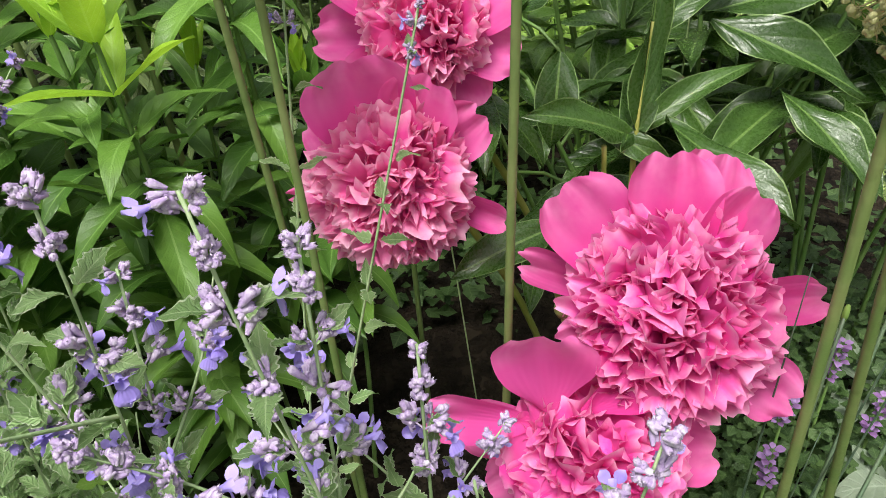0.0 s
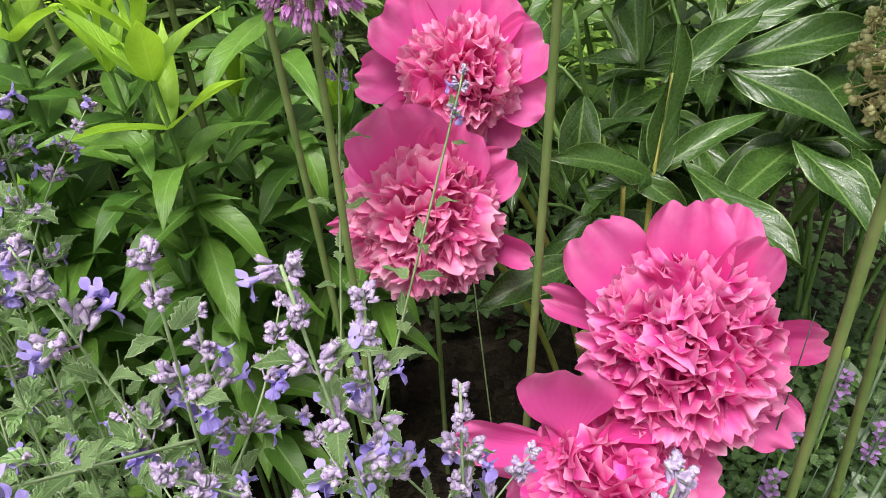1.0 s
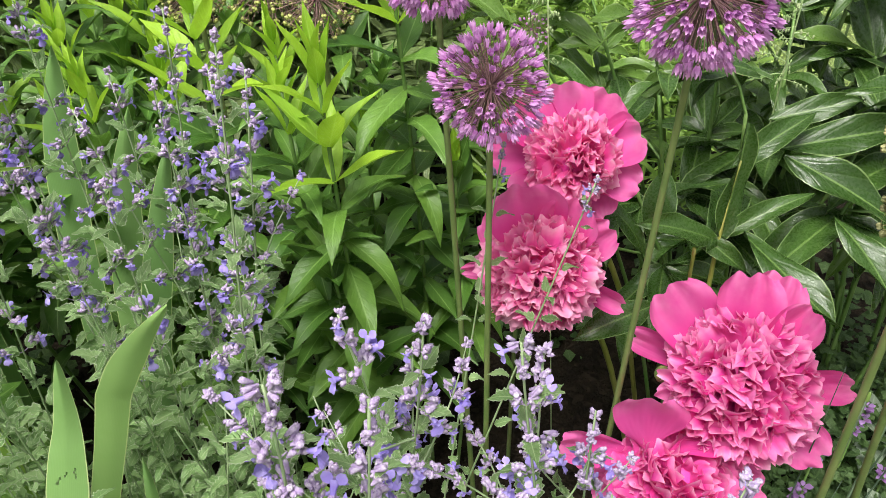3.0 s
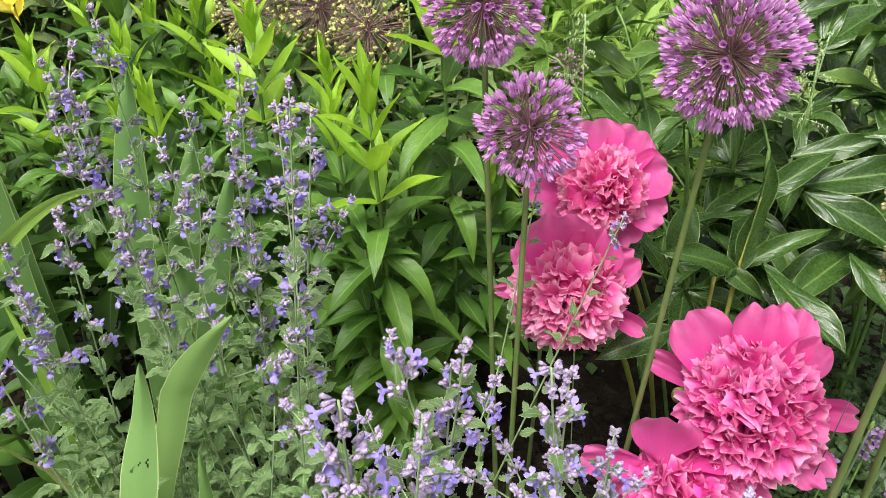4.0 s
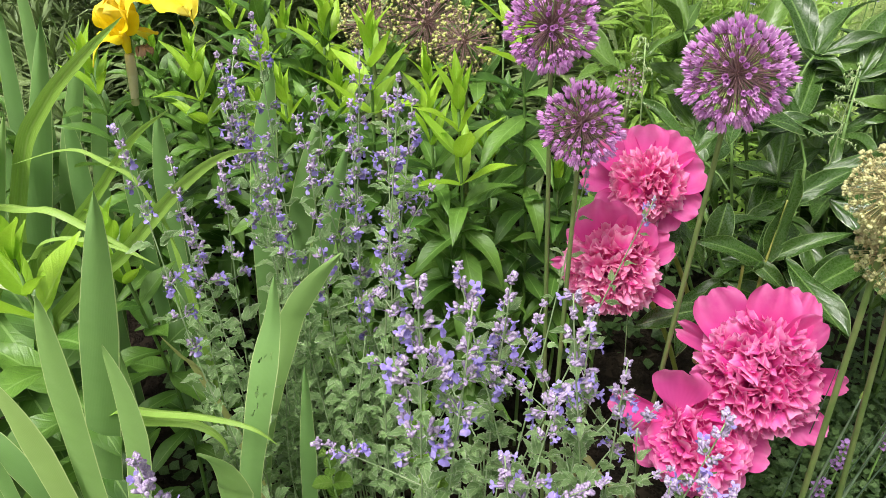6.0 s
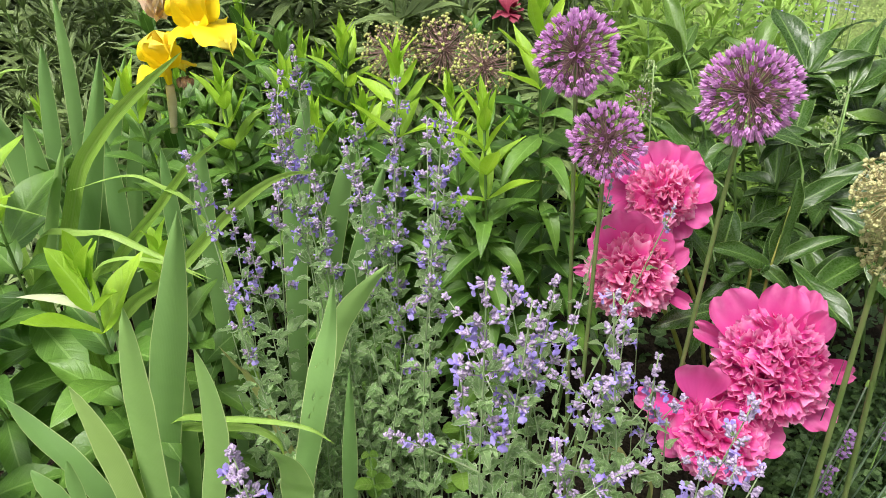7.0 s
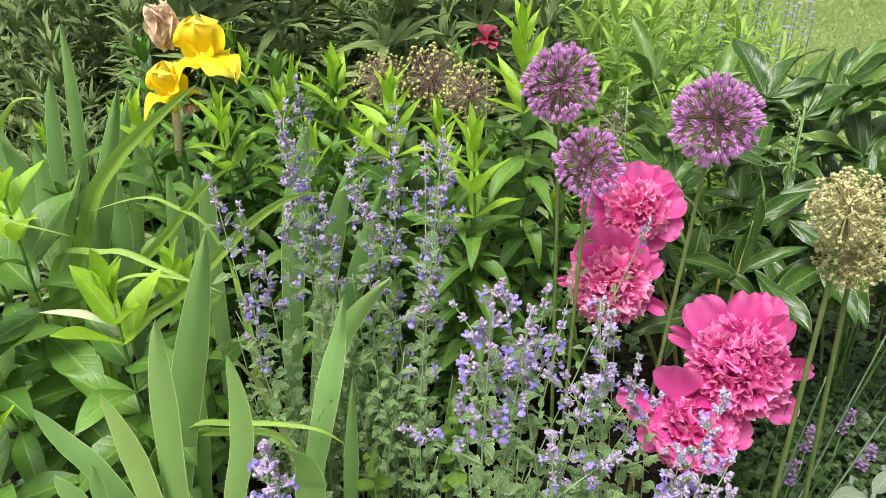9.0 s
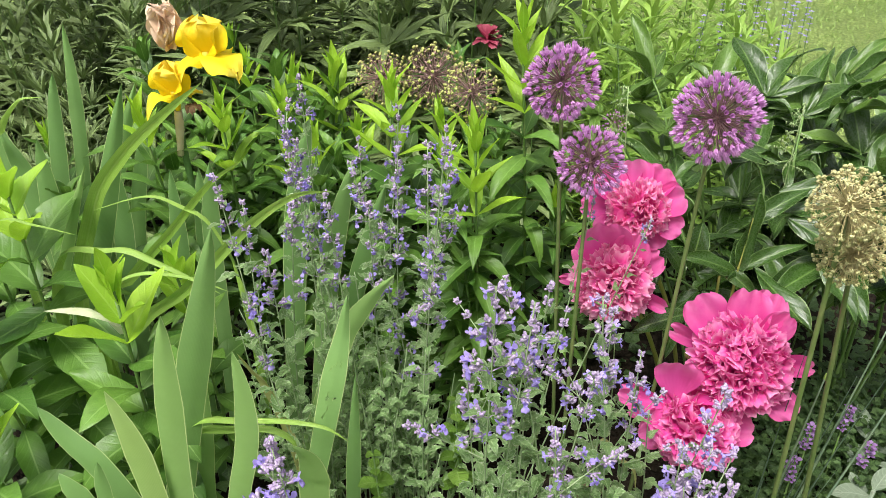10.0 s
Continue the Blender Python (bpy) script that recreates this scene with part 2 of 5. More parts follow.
class Geo:
    """Vertices, faces, material slots and UVs gathered into one mesh."""

    def __init__(self):
        self.v, self.f, self.s, self.uv = [], [], [], []

    def sheet(self, fn, nu, nv, slot=0, m=None):
        k = len(self.v)
        for j in range(nv + 1):
            for i in range(nu + 1):
                q = Vector(fn(2 * i / nu - 1, j / nv))
                self.v.append(m @ q if m else q)
        for j in range(nv):
            for i in range(nu):
                a = k + j * (nu + 1) + i
                self.f.append((a, a + 1, a + nu + 2, a + nu + 1))
                self.s.append(slot)
                self.uv += [(i / nu, j / nv), ((i + 1) / nu, j / nv), ((i + 1) / nu, (j + 1) / nv), (i / nu, (j + 1) / nv)]
        return self

    def tube(self, pts, radii, sides=6, slot=0, m=None, cap=True):
        pts = [Vector(q) for q in pts]
        k = len(self.v)
        for j, q in enumerate(pts):
            d = (pts[min(j + 1, len(pts) - 1)] - pts[max(j - 1, 0)]).normalized()
            a = d.orthogonal().normalized() if abs(d.x) > 0.9 else d.cross(Vector((1, 0, 0))).normalized()
            b = d.cross(a)
            r = radii[j] if isinstance(radii, (list, tuple)) else radii
            for i in range(sides):
                w = 6.2832 * i / sides
                w = q + r * (math.cos(w) * a + math.sin(w) * b)
                self.v.append(m @ w if m else w)
        for j in range(len(pts) - 1):
            for i in range(sides):
                a, b = k + j * sides + i, k + j * sides + (i + 1) % sides
                self.f.append((a, b, b + sides, a + sides))
                self.s.append(slot)
                t0, t1 = j / (len(pts) - 1), (j + 1) / (len(pts) - 1)
                self.uv += [(i / sides, t0), ((i + 1) / sides, t0), ((i + 1) / sides, t1), (i / sides, t1)]
        if cap:
            e = k + (len(pts) - 1) * sides
            self.f.append(tuple(range(e, e + sides)))
            self.s.append(slot)
            self.uv += [(0.5, 1.0)] * sides
        return self

    def blob(self, c, r, slot=0, m=None, sides=6, rings=4, rough=0.0):
        """A lumpy closed ball, its axis up."""
        k = len(self.v)
        c = Vector(c)
        r = Vector(r) if isinstance(r, (tuple, list)) else Vector((r, r, r))
        for j in range(rings + 1):
            h = math.pi * j / rings
            for i in range(sides):
                w = 6.2832 * i / sides
                g = 1 + rough * (rnd.random() - 0.5)
                q = c + Vector((r.x * g * math.sin(h) * math.cos(w), r.y * g * math.sin(h) * math.sin(w), r.z * g * math.cos(h)))
                self.v.append(m @ q if m else q)
        for j in range(rings):
            for i in range(sides):
                a, b = k + j * sides + i, k + j * sides + (i + 1) % sides
                self.f.append((a, b, b + sides, a + sides))
                self.s.append(slot)
                self.uv += [(0.5, j / rings)] * 4
        return self

    def mesh(self, name, *mats):
        me = bpy.data.meshes.new(name)
        me.from_pydata([tuple(q) for q in self.v], [], self.f)
        for q in mats:
            me.materials.append(q)
        me.polygons.foreach_set("material_index", self.s)
        me.polygons.foreach_set("use_smooth", [True] * len(self.f))
        layer = me.uv_layers.new(name="UVMap")
        layer.data.foreach_set("uv", [c for q in self.uv for c in q])
        me.update()
        return me


def facing(along, up):
    """Rotation with Y along the way and Z as near as can be to up."""
    y = Vector(along).normalized()
    z = Vector(up)
    z = z - y * z.dot(y)
    z = z.normalized() if z.length > 1e-4 else y.orthogonal().normalized()
    x = y.cross(z)
    return Matrix((x, y, z)).transposed().to_4x4()


def put(at, along, up, size, wide=1.0):
    return Matrix.Translation(at) @ facing(along, up) @ Matrix.Diagonal((size * wide, size, size, 1))


def bend(pts, steps):
    """A smooth curve through points."""
    pts = [Vector(q) for q in pts]
    pts = [2 * pts[0] - pts[1]] + pts + [2 * pts[-1] - pts[-2]]
    out = []
    for k in range(1, len(pts) - 2):
        a, b, c, d = pts[k - 1:k + 3]
        for j in range(steps):
            t = j / steps
            out.append(0.5 * (2 * b + (c - a) * t + (2 * a - 5 * b + 4 * c - d) * t * t + (3 * b - a - 3 * c + d) * t ** 3))
    return out + [pts[-2]]


def profile(kind):
    if kind == "lance":
        return lambda v: (v + 0.02) ** 0.75 * (1 - v) ** 0.85 / 0.355
    if kind == "willow":
        return lambda v: (v + 0.02) ** 0.8 * (1 - v) ** 1.15 / 0.335
    if kind == "mint":
        return lambda v: (v + 0.005) ** 0.36 * (1 - v) ** 1.0 / 0.50
    if kind == "ovate":
        return lambda v: (v + 0.01) ** 0.42 * (1 - v) ** 0.75 / 0.46
    if kind == "round":
        return lambda v: math.sin(math.pi * min(1, 0.03 + 0.97 * v)) ** 0.55
    if kind == "petal":
        return lambda v: (0.16 + 0.9 * math.sin(math.pi * 0.62 * v) ** 1.1) * (1 - max(0, v - 0.8) ** 2 * 7)
    return lambda v: min(1, 0.6 + 2 * v) * (1.0001 - v ** 2.5) ** 0.9


def leaf(kind, width, fold, droop, wave=0.03, teeth=0, cup=0.0, twist=0.0, frill=0.0, nu=4, nv=8, seed=0, notch=0.0, start=0.0, tooth=0.26, rag=0.0):
    """A function for Geo.sheet: unit length along Y, upper side to Z."""
    w, g = profile(kind), random.Random(seed)
    ph, ph2 = g.random() * 6.28, g.random() * 6.28
    arc = [(0.0, 0.0)]
    for k in range(64):
        a = droop * ((k + 0.5) / 64) ** 1.3
        arc.append((arc[-1][0] + math.cos(a) / 64, arc[-1][1] - math.sin(a) / 64))

    def fn(u, v):
        v = start + (1 - start) * v
        half = width * w(v)
        if teeth:
            half *= 1 + tooth * (abs(((v * teeth) % 1.0) - 0.35) - 0.3)
        y, z = arc[min(64, int(v * 64))]
        y -= notch * u * u * v ** 6 + notch * 0.6 * math.cos(u * 6 + ph) * v ** 8
        y -= rag * (1 - abs(math.sin(u * 5.5 + ph))) ** 2 * v ** 8
        x = u * half
        z += fold * abs(u) * half - cup * (u * u) * half * -1 + wave * math.sin(7 * v + ph + 2.5 * u) * u * u
        z += frill * v ** 4 * math.sin(u * 7 + ph2) + frill * 0.7 * v ** 3 * math.sin(u * 4.3 + ph)
        if twist:
            a = twist * v
            x, z = x * math.cos(a) - (z - arc[min(64, int(v * 64))][1]) * math.sin(a), arc[min(64, int(v * 64))][1] + x * math.sin(a)
        return x, y, z

    return fn


def leaves(name, count, mat, kind, width, fold, droops, nu=4, nv=8, **more):
    out = []
    for k in range(count):
        d = droops[0] + (droops[1] - droops[0]) * k / max(1, count - 1)
        out.append(Geo().sheet(leaf(kind, width * rnd.uniform(0.88, 1.12), fold, d, seed=k, nu=nu, nv=nv, **more), nu, nv).mesh(name, mat))
    return out


def thing(name, at, label, category, group="", kind=""):
    e = new(name)
    e.location, e.empty_display_size = at, 0.02
    return tagged(e, label, category, group, kind)


def part(name, mesh, parent, m=None, label=""):
    ob = new(name, mesh)
    ob.parent = parent
    if m is not None:
        ob.matrix_basis = m
    return tagged(ob, label)


def solid(name, mesh, at, label, category, group="", kind=""):
    ob = new(name, mesh)
    ob.location = at
    return tagged(ob, label, category, group, kind)


def rand_way(lo, hi):
    """A way at a random bearing, raised by lo to hi degrees."""
    a, e = rnd.random() * 6.2832, radians(rnd.uniform(lo, hi))
    return Vector((math.cos(a) * math.cos(e), math.sin(a) * math.cos(e), math.sin(e)))


UP = Vector((0, 0, 1))

# ---- ground ----
ground = Geo().sheet(lambda u, v: (u * 300, -300 + 600 * v, -0.03), 8, 8)
solid("ground", ground.mesh("ground", M_TURF), (0, 0, 0), "mown green lawn grass reaching to the distance", "lawn", kind="structure")


def bed_height(u, v):
    w = 2 * v - 1
    p, q = u * math.sqrt(1 - 0.36 * w * w), w * math.sqrt(1 - 0.36 * u * u)
    x = -2.1 + (p + 1) * 1.5 + 0.04 * math.sin(9 * v)
    y = -0.32 + 1.375 * (q + 1) - 0.3 * max(0, p) ** 2 * v + 0.03 * math.sin(5 * u)
    rim = min(1, 6 * min(1 - abs(u), v, 1 - v))
    return x, y, -0.045 + 0.05 * rim + 0.03 * rim * noise.noise((3 * x, 3 * y, 0.5))


solid("flower_bed_soil", Geo().sheet(bed_height, 60, 60).mesh("flower_bed_soil", M_SOIL), (0, 0, 0), "dark damp soil of the flower bed", "soil", kind="structure")

# ---- peony blooms ----
GUARD = leaves("outer_petal", 6, M_PEONY, "petal", 0.30, 0.0, (-0.7, 0.3), 18, 16, cup=0.5, frill=0.05, wave=0.045, notch=0.025, rag=0.02)


def ruffle(width, curl, seed):
    """A crumpled inner petal for Geo.sheet: narrow foot, broad wavy tip with a finely nicked edge."""
    g = random.Random(seed)
    a, b, c, d = (g.random() * 6.28 for _ in range(4))
    amp = g.uniform(0.8, 1.3)

    def fn(u, v):
        v = 0.3 + 0.7 * v
        w = (v - 0.3) / 0.7
        half = width * (0.22 + 0.78 * min(1, v / 0.85) ** 1.2) * (1 - 0.30 * max(0, w - 0.6) / 0.4 * u * u)
        edge = 0.03 * math.sin(7.0 * u + a) + 0.022 * math.sin(15 * u + b) + 0.02 * abs(math.sin(21 * u)) + 0.10 * u * u
        y = v * (1 - 0.25 * curl * curl * w * w) - edge * w ** 3
        z = curl * 0.55 * w * w + amp * w ** 1.4 * (0.06 * math.sin(3.4 * u + c) + 0.075 * w * math.sin(7.2 * u + d) + 0.02 * w * math.sin(15 * u + a)) + 0.35 * width * u * u
        return u * half + 0.03 * math.sin(6 * v + a), y, z

    return fn


def ruffles(mat):
    return [Geo().sheet(ruffle(rnd.uniform(0.20, 0.34), -0.30 + 0.95 * (k / 13) ** 1.4, k), 22, 7).mesh("inner_petal", mat) for k in range(14)]


INNER, INNER_PALE = ruffles(M_PEONY_IN), ruffles(M_PEONY_PALE)
SEPAL = leaves("sepal", 2, M_SEPAL, "ovate", 0.3, 0.2, (-0.4, 0.4), 2, 5)


def peony(at, axis, size, guards, count, foot, label, upright=(), broad=1.0, inner=INNER):
    e = thing("peony_bloom", foot, label, "peony", "pink peony blooms")
    c = Vector(at) - Vector(foot)
    a = Vector(axis).normalized()
    right = UP.cross(a).normalized()
    over = a.cross(right).normalized()
    back = c - a * size * 0.35
    way = bend([(0, 0, 0), 0.45 * back + Vector((0, 0.03, 0.06)), back - a * 0.08 + Vector((0, 0.02, 0.0)), back], 6)
    part("stem", Geo().tube(way, 0.0038, 8).mesh("peony_stem", M_PEONY_STEM), e, label="yellow-green stem")
    part("flower_heart", Geo().blob((0, 0, 0), size * 0.52, sides=12, rings=8, rough=0.1).mesh("flower_heart", M_PEONY_CORE), e, Matrix.Translation(c))
    for k in range(4):
        w = right * math.cos(1.57 * k) + over * math.sin(1.57 * k)
        part("sepal", SEPAL[k % 2], e, put(back - a * 0.008, w * 0.8 - a * 0.3, a, size * 0.45))
    for ang, length, wide, tilt in guards:
        t = radians(ang)
        w = right * math.cos(t) + over * math.sin(t)
        g = w * math.cos(radians(tilt)) + a * math.sin(radians(tilt))
        part("outer_petal", rnd.choice(GUARD), e, put(c - a * size * 0.28, g, a * math.cos(radians(tilt)) - w * math.sin(radians(tilt)), length * size, wide))
    for base, way, length, wide in upright:
        b = c + (right * base[0] + over * base[1] + a * base[2]) * size
        g = right * way[0] + over * way[1] + a * way[2]
        part("outer_petal", GUARD[1], e, put(b, g, a - 0.3 * over, length * size, wide))
    for k in range(count):
        h = 1 - (k + 0.5) / count * 1.28
        r = math.sqrt(max(0, 1 - h * h))
        t = k * 2.39996 + rnd.uniform(-0.4, 0.4)
        d = a * h + (right * math.cos(t) + over * math.sin(t)) * r
        d = (d + 0.19 * Vector((rnd.uniform(-1, 1), rnd.uniform(-1, 1), rnd.uniform(-1, 1)))).normalized()
        side = d.orthogonal()
        side.rotate(Matrix.Rotation(rnd.random() * 6.2832, 3, d))
        out = (d - a * d.dot(a)) * rnd.uniform(0.1, 0.9) * (1.2 - abs(h))
        inward = side * rnd.uniform(0.0, 0.45) + a
        part("inner_petal", rnd.choice(inner), e, put(c - d * size * 0.05, d + out, inward, size * rnd.uniform(0.84, 1.16), broad * rnd.uniform(0.8, 1.4)))
    return e


peony((0.116, 0.322, 0.577), (-0.12, -0.62, 0.58), 0.061, [(134, 1.60, 1.0, 6), (92, 1.58, 0.95, 16), (76, 1.62, 0.85, 6), (58, 1.46, 0.62, 12), (12, 1.46, 0.50, 2), (-32, 1.42, 0.80, -10), (165, 1.55, 0.42, -25), (-85, 1.0, 1.0, -5), (225, 0.9, 1.0, -5)],
      225, (0.22, 0.64, 0.02), "large open double pink peony with a ruffled centre")
peony((-0.045, 0.400, 0.622), (-0.05, -0.70, 0.42), 0.053, [(106, 1.65, 1.2, 20), (66, 1.45, 1.0, 18), (36, 1.40, 0.9, 12), (-18, 1.5, 0.42, -8), (186, 1.34, 0.40, -10), (140, 1.3, 0.9, 10), (-70, 1.0, 1.0, -5), (230, 1.0, 0.9, -5)],
      175, (0.12, 0.66, 0.02), "open double pink peony with salmon-pink ruffled centre", inner=INNER_PALE)
peony((-0.022, 0.472, 0.690), (0.05, -0.68, 0.60), 0.044, [(98, 1.66, 1.15, 12), (60, 1.62, 1.1, 8), (20, 1.58, 1.1, 6), (-22, 1.48, 1.0, 0), (-60, 1.32, 1.1, 0), (136, 1.7, 1.0, 6), (172, 1.7, 0.8, -4), (215, 1.4, 1.2, 0)],
      135, (0.14, 0.74, 0.02), "open pink peony with rounded outer petals behind the others", inner=INNER_PALE)
peony((0.072, 0.283, 0.505), (-0.05, -0.50, 0.70), 0.053, [(172, 1.6, 0.7, -6), (40, 1.3, 1.1, 10), (2, 1.4, 0.9, 0), (-40, 1.2, 0.9, -10), (205, 1.3, 1.0, -8), (245, 1.1, 1.0, -14), (-80, 1.1, 1.0, -14)],
      125, (0.19, 0.58, 0.02), "pink double peony drooping beneath a larger bloom",
      [((-0.50, 0.35, 0.45), (-0.08, 0.75, 0.75), 1.25, 1.5), ((-0.15, 0.35, 0.60), (0.75, 0.45, 0.4), 1.0, 0.9), ((-0.55, 0.20, 0.25), (-1.0, 0.10, 0.30), 1.45, 0.65)], 1.5)

# ---- alliums ----


def floret_mesh():
    g = Geo().tube([(0, 0.06, 0), (0.01, 0.5, 0.01), (0, 0.88, 0)], 0.009, 3, 1, cap=False)
    for k in range(6):
        a = 1.0472 * k
        m = Matrix.Translation((0, 0.86, 0)) @ Matrix.Rotation(a, 4, "Y") @ Matrix.Rotation(radians(24), 4, "X") @ Matrix.Diagonal((0.21, 0.21, 0.21, 1))
        g.sheet(leaf("lance", 0.16, 0.2, 0.3, seed=k), 2, 3, 0, m)
        g.tube([(0, 0.86, 0), (0.05 * math.cos(a), 1.02, 0.05 * math.sin(a))], 0.006, 3, 0, cap=False)
    g.blob((0, 0.89, 0), 0.028, 1, sides=5, rings=3)
    return g.mesh("floret", M_FLORET, M_PEDICEL)


def capsule(g, m0=None):
    m0 = m0 or Matrix.Identity(4)
    g.tube([(0, 0.06, 0), (0.015, 0.5, 0), (0, 0.9, 0)], 0.010, 3, 1, m0, cap=False)
    for k in range(3):
        a = 2.0944 * k
        g.blob((0.026 * math.cos(a), 0.93, 0.026 * math.sin(a)), (0.035, 0.048, 0.035), 0, m0, sides=5, rings=4)
    for k in range(3):
        a = 2.0944 * k + 1
        m = Matrix.Translation((0, 0.9, 0)) @ Matrix.Rotation(a, 4, "Y") @ Matrix.Rotation(radians(100), 4, "X") @ Matrix.Diagonal((0.16, 0.16, 0.16, 1))
        g.sheet(leaf("lance", 0.12, 0.3, 0.6, seed=k), 2, 2, 1, m0 @ m)
    return g


FLORET, PALE_CAPSULE, OLIVE_CAPSULE = floret_mesh(), capsule(Geo()).mesh("seed_capsule", M_SEED, M_SEED_STALK), capsule(Geo()).mesh("seed_capsule", M_DRY, M_DRY_STALK)


def globe(name, piece, piece_name, at, foot, size, count, stem_mat, thick, label, group, squash=1.0, lean=(0, 0, 0), far=None):
    whole = Geo()
    e = thing(name, foot, label, "allium", group)
    c = Vector(at) - Vector(foot)
    way = bend([(0, 0, 0), c * 0.5 + Vector(lean), c], 8)
    part("stem", Geo().tube(way, [thick * (1.15 - 0.35 * k / (len(way) - 1)) for k in range(len(way))], 8).mesh("allium_stem", stem_mat), e, label="smooth upright stem")
    part("hub", Geo().blob((0, 0, 0), size * 0.09, sides=8, rings=6).mesh("hub", piece.materials[1]), e, Matrix.Translation(c))
    up = c.normalized()
    for k in range(count):
        h = 1 - 2 * (k + 0.5) / count
        r = math.sqrt(1 - h * h)
        t = 2.39996 * k
        d = Vector((r * math.cos(t), r * math.sin(t), h * squash)) + 0.10 * Vector((rnd.gauss(0, 1), rnd.gauss(0, 1), rnd.gauss(0, 1)))
        m = put(c, d, rand_way(-80, 80), size * rnd.uniform(0.85, 1.08))
        if far is None:
            part(piece_name, piece, e, m)
        else:
            far(whole, m)
    if far is not None:
        part("seed_head", whole.mesh("seed_head", *piece.materials), e)
    return e


globe("purple_allium", FLORET, "floret", (-0.127, 0.388, 0.899), (-0.09, 0.37, 0.0), 0.0415, 260, M_ALLIUM_STEM, 0.0028, "purple allium globe on a bare green stem", "purple alliums")
globe("purple_allium", FLORET, "floret", (-0.087, 0.345, 0.826), (-0.088, 0.33, 0.0), 0.038, 240, M_ALLIUM_STEM, 0.0028, "smaller purple allium globe close to the peonies", "purple alliums")
globe("purple_allium", FLORET, "floret", (0.035, 0.325, 0.898), (0.006, 0.335, 0.0), 0.044, 280, M_ALLIUM_STEM, 0.0028, "largest purple allium globe on a leaning stem", "purple alliums")
globe("allium_seed_head", PALE_CAPSULE, "seed_capsule", (0.154, 0.24, 0.858), (0.209, 0.283, 0.0), 0.038, 250, M_ALLIUM_STEM, 0.0032, "faded straw-coloured allium seed head on a thick stem", "faded alliums")
globe("allium_seed_head", PALE_CAPSULE, "seed_capsule", (0.179, 0.26, 0.796), (0.273, 0.306, 0.0), 0.038, 250, M_ALLIUM_STEM, 0.0032, "faded straw-coloured allium seed head below another", "faded alliums")
globe("allium_seed_head", OLIVE_CAPSULE, "seed_capsule", (-0.429, 0.68, 0.765), (-0.42, 0.70, 0.0), 0.045, 130, M_ALLIUM_STEM, 0.004, "olive-brown allium seed head among green leaves", "dark seed heads", far=capsule)
globe("allium_seed_head", OLIVE_CAPSULE, "seed_capsule", (-0.351, 0.70, 0.765), (-0.35, 0.72, 0.0), 0.055, 150, M_ALLIUM_STEM, 0.004, "wide purplish-brown allium seed head among green leaves", "dark seed heads", far=capsule)
globe("allium_seed_head", OLIVE_CAPSULE, "seed_capsule", (-0.272, 0.61, 0.782), (-0.28, 0.64, 0.0), 0.046, 130, M_ALLIUM_STEM, 0.004, "olive-brown allium seed head behind bright leaves", "dark seed heads", far=capsule)

# ---- catmint ----
MINT_LEAF = leaves("leaf", 5, M_MINT_LEAF, "mint", 0.26, 0.3, (-0.1, 0.7), 4, 28, teeth=7, tooth=0.9, wave=0.09)
MINT_SHAPE = [leaf("mint", 0.27, 0.3, -0.1 + 0.25 * k, teeth=6, tooth=0.9, wave=0.09, seed=k) for k in range(4)]


def whorl_mesh(seed, calyces, blossoms, out, long):
    """A cluster on a short stalk at either side of the stem: slender calyces, some with an open two-lipped flower."""
    g, r = Geo(), random.Random(seed)
    for k in range(calyces + blossoms):
        side = -1 if k % 2 else 1
        reach = max(0.001, out * r.uniform(0.55, 1.15))
        t, e = r.uniform(-1.1, 1.1) + (math.pi if side < 0 else 0), radians(r.uniform(-15, 65) if k < calyces else r.uniform(-30, 25))
        d = Vector((math.cos(t) * math.cos(e), math.sin(t) * math.cos(e), math.sin(e)))
        m = put(Vector((side * reach, r.uniform(-0.003, 0.003), 0.25 * reach + r.uniform(-0.004, 0.004))), d, UP, 0.001)
        n0 = long * r.uniform(0.65, 0.95)
        g.tube([(0, -1.5, 0), (0, 0.35 * n0, 0.1), (0, 0.8 * n0, 0.3), (0, n0, 0.5)], [0.6, 1.3, 1.55, 1.2], 6, 0, m)
        for j in range(5):
            q = m @ Matrix.Translation((0, n0 - 0.6, 0.4)) @ Matrix.Rotation(1.2566 * j, 4, "Y") @ Matrix.Diagonal((1.7, 1.7, 1.7, 1)) @ Matrix.Translation((0, -0.1, 0.55))
            g.sheet(leaf("lance", 0.16, 0.0, -0.5), 2, 2, 0, q)
        if k < calyces:
            continue
        g.tube([(0, n0 * 0.7, 0.3), (0, n0 + 2.5, 1.0), (0, n0 + 4.8, 1.4)], [0.8, 1.3, 2.3], 6, 1, m, cap=False)
        lip = m @ Matrix.Translation((0, n0 + 4, -0.6)) @ Matrix.Rotation(radians(-42), 4, "X") @ Matrix.Diagonal((7.2, 7.2, 7.2, 1))
        g.sheet(leaf("round", 0.55, 0.0, 0.9, frill=0.22, notch=0.2, cup=-0.3, rag=0.25, seed=k), 6, 5, 1, lip)
        for s in (-1, 1):
            q = m @ Matrix.Translation((s * 1.3, n0 + 3.6, 2.2)) @ Matrix.Rotation(radians(35), 4, "X") @ Matrix.Rotation(-0.6 * s, 4, "Z") @ Matrix.Diagonal((5.0, 5.0, 5.0, 1))
            g.sheet(leaf("round", 0.45, 0.0, -0.4, frill=0.08, seed=k), 3, 4, 1, q)
    for side in (-1, 1):
        g.tube([(0, 0, -0.004), (side * out * 0.6, 0, -0.001), (side * out, 0, 0.002)], 0.0005, 4, 0, cap=False)
    return g.mesh("flower_whorl", M_CALYX, M_COROLLA)


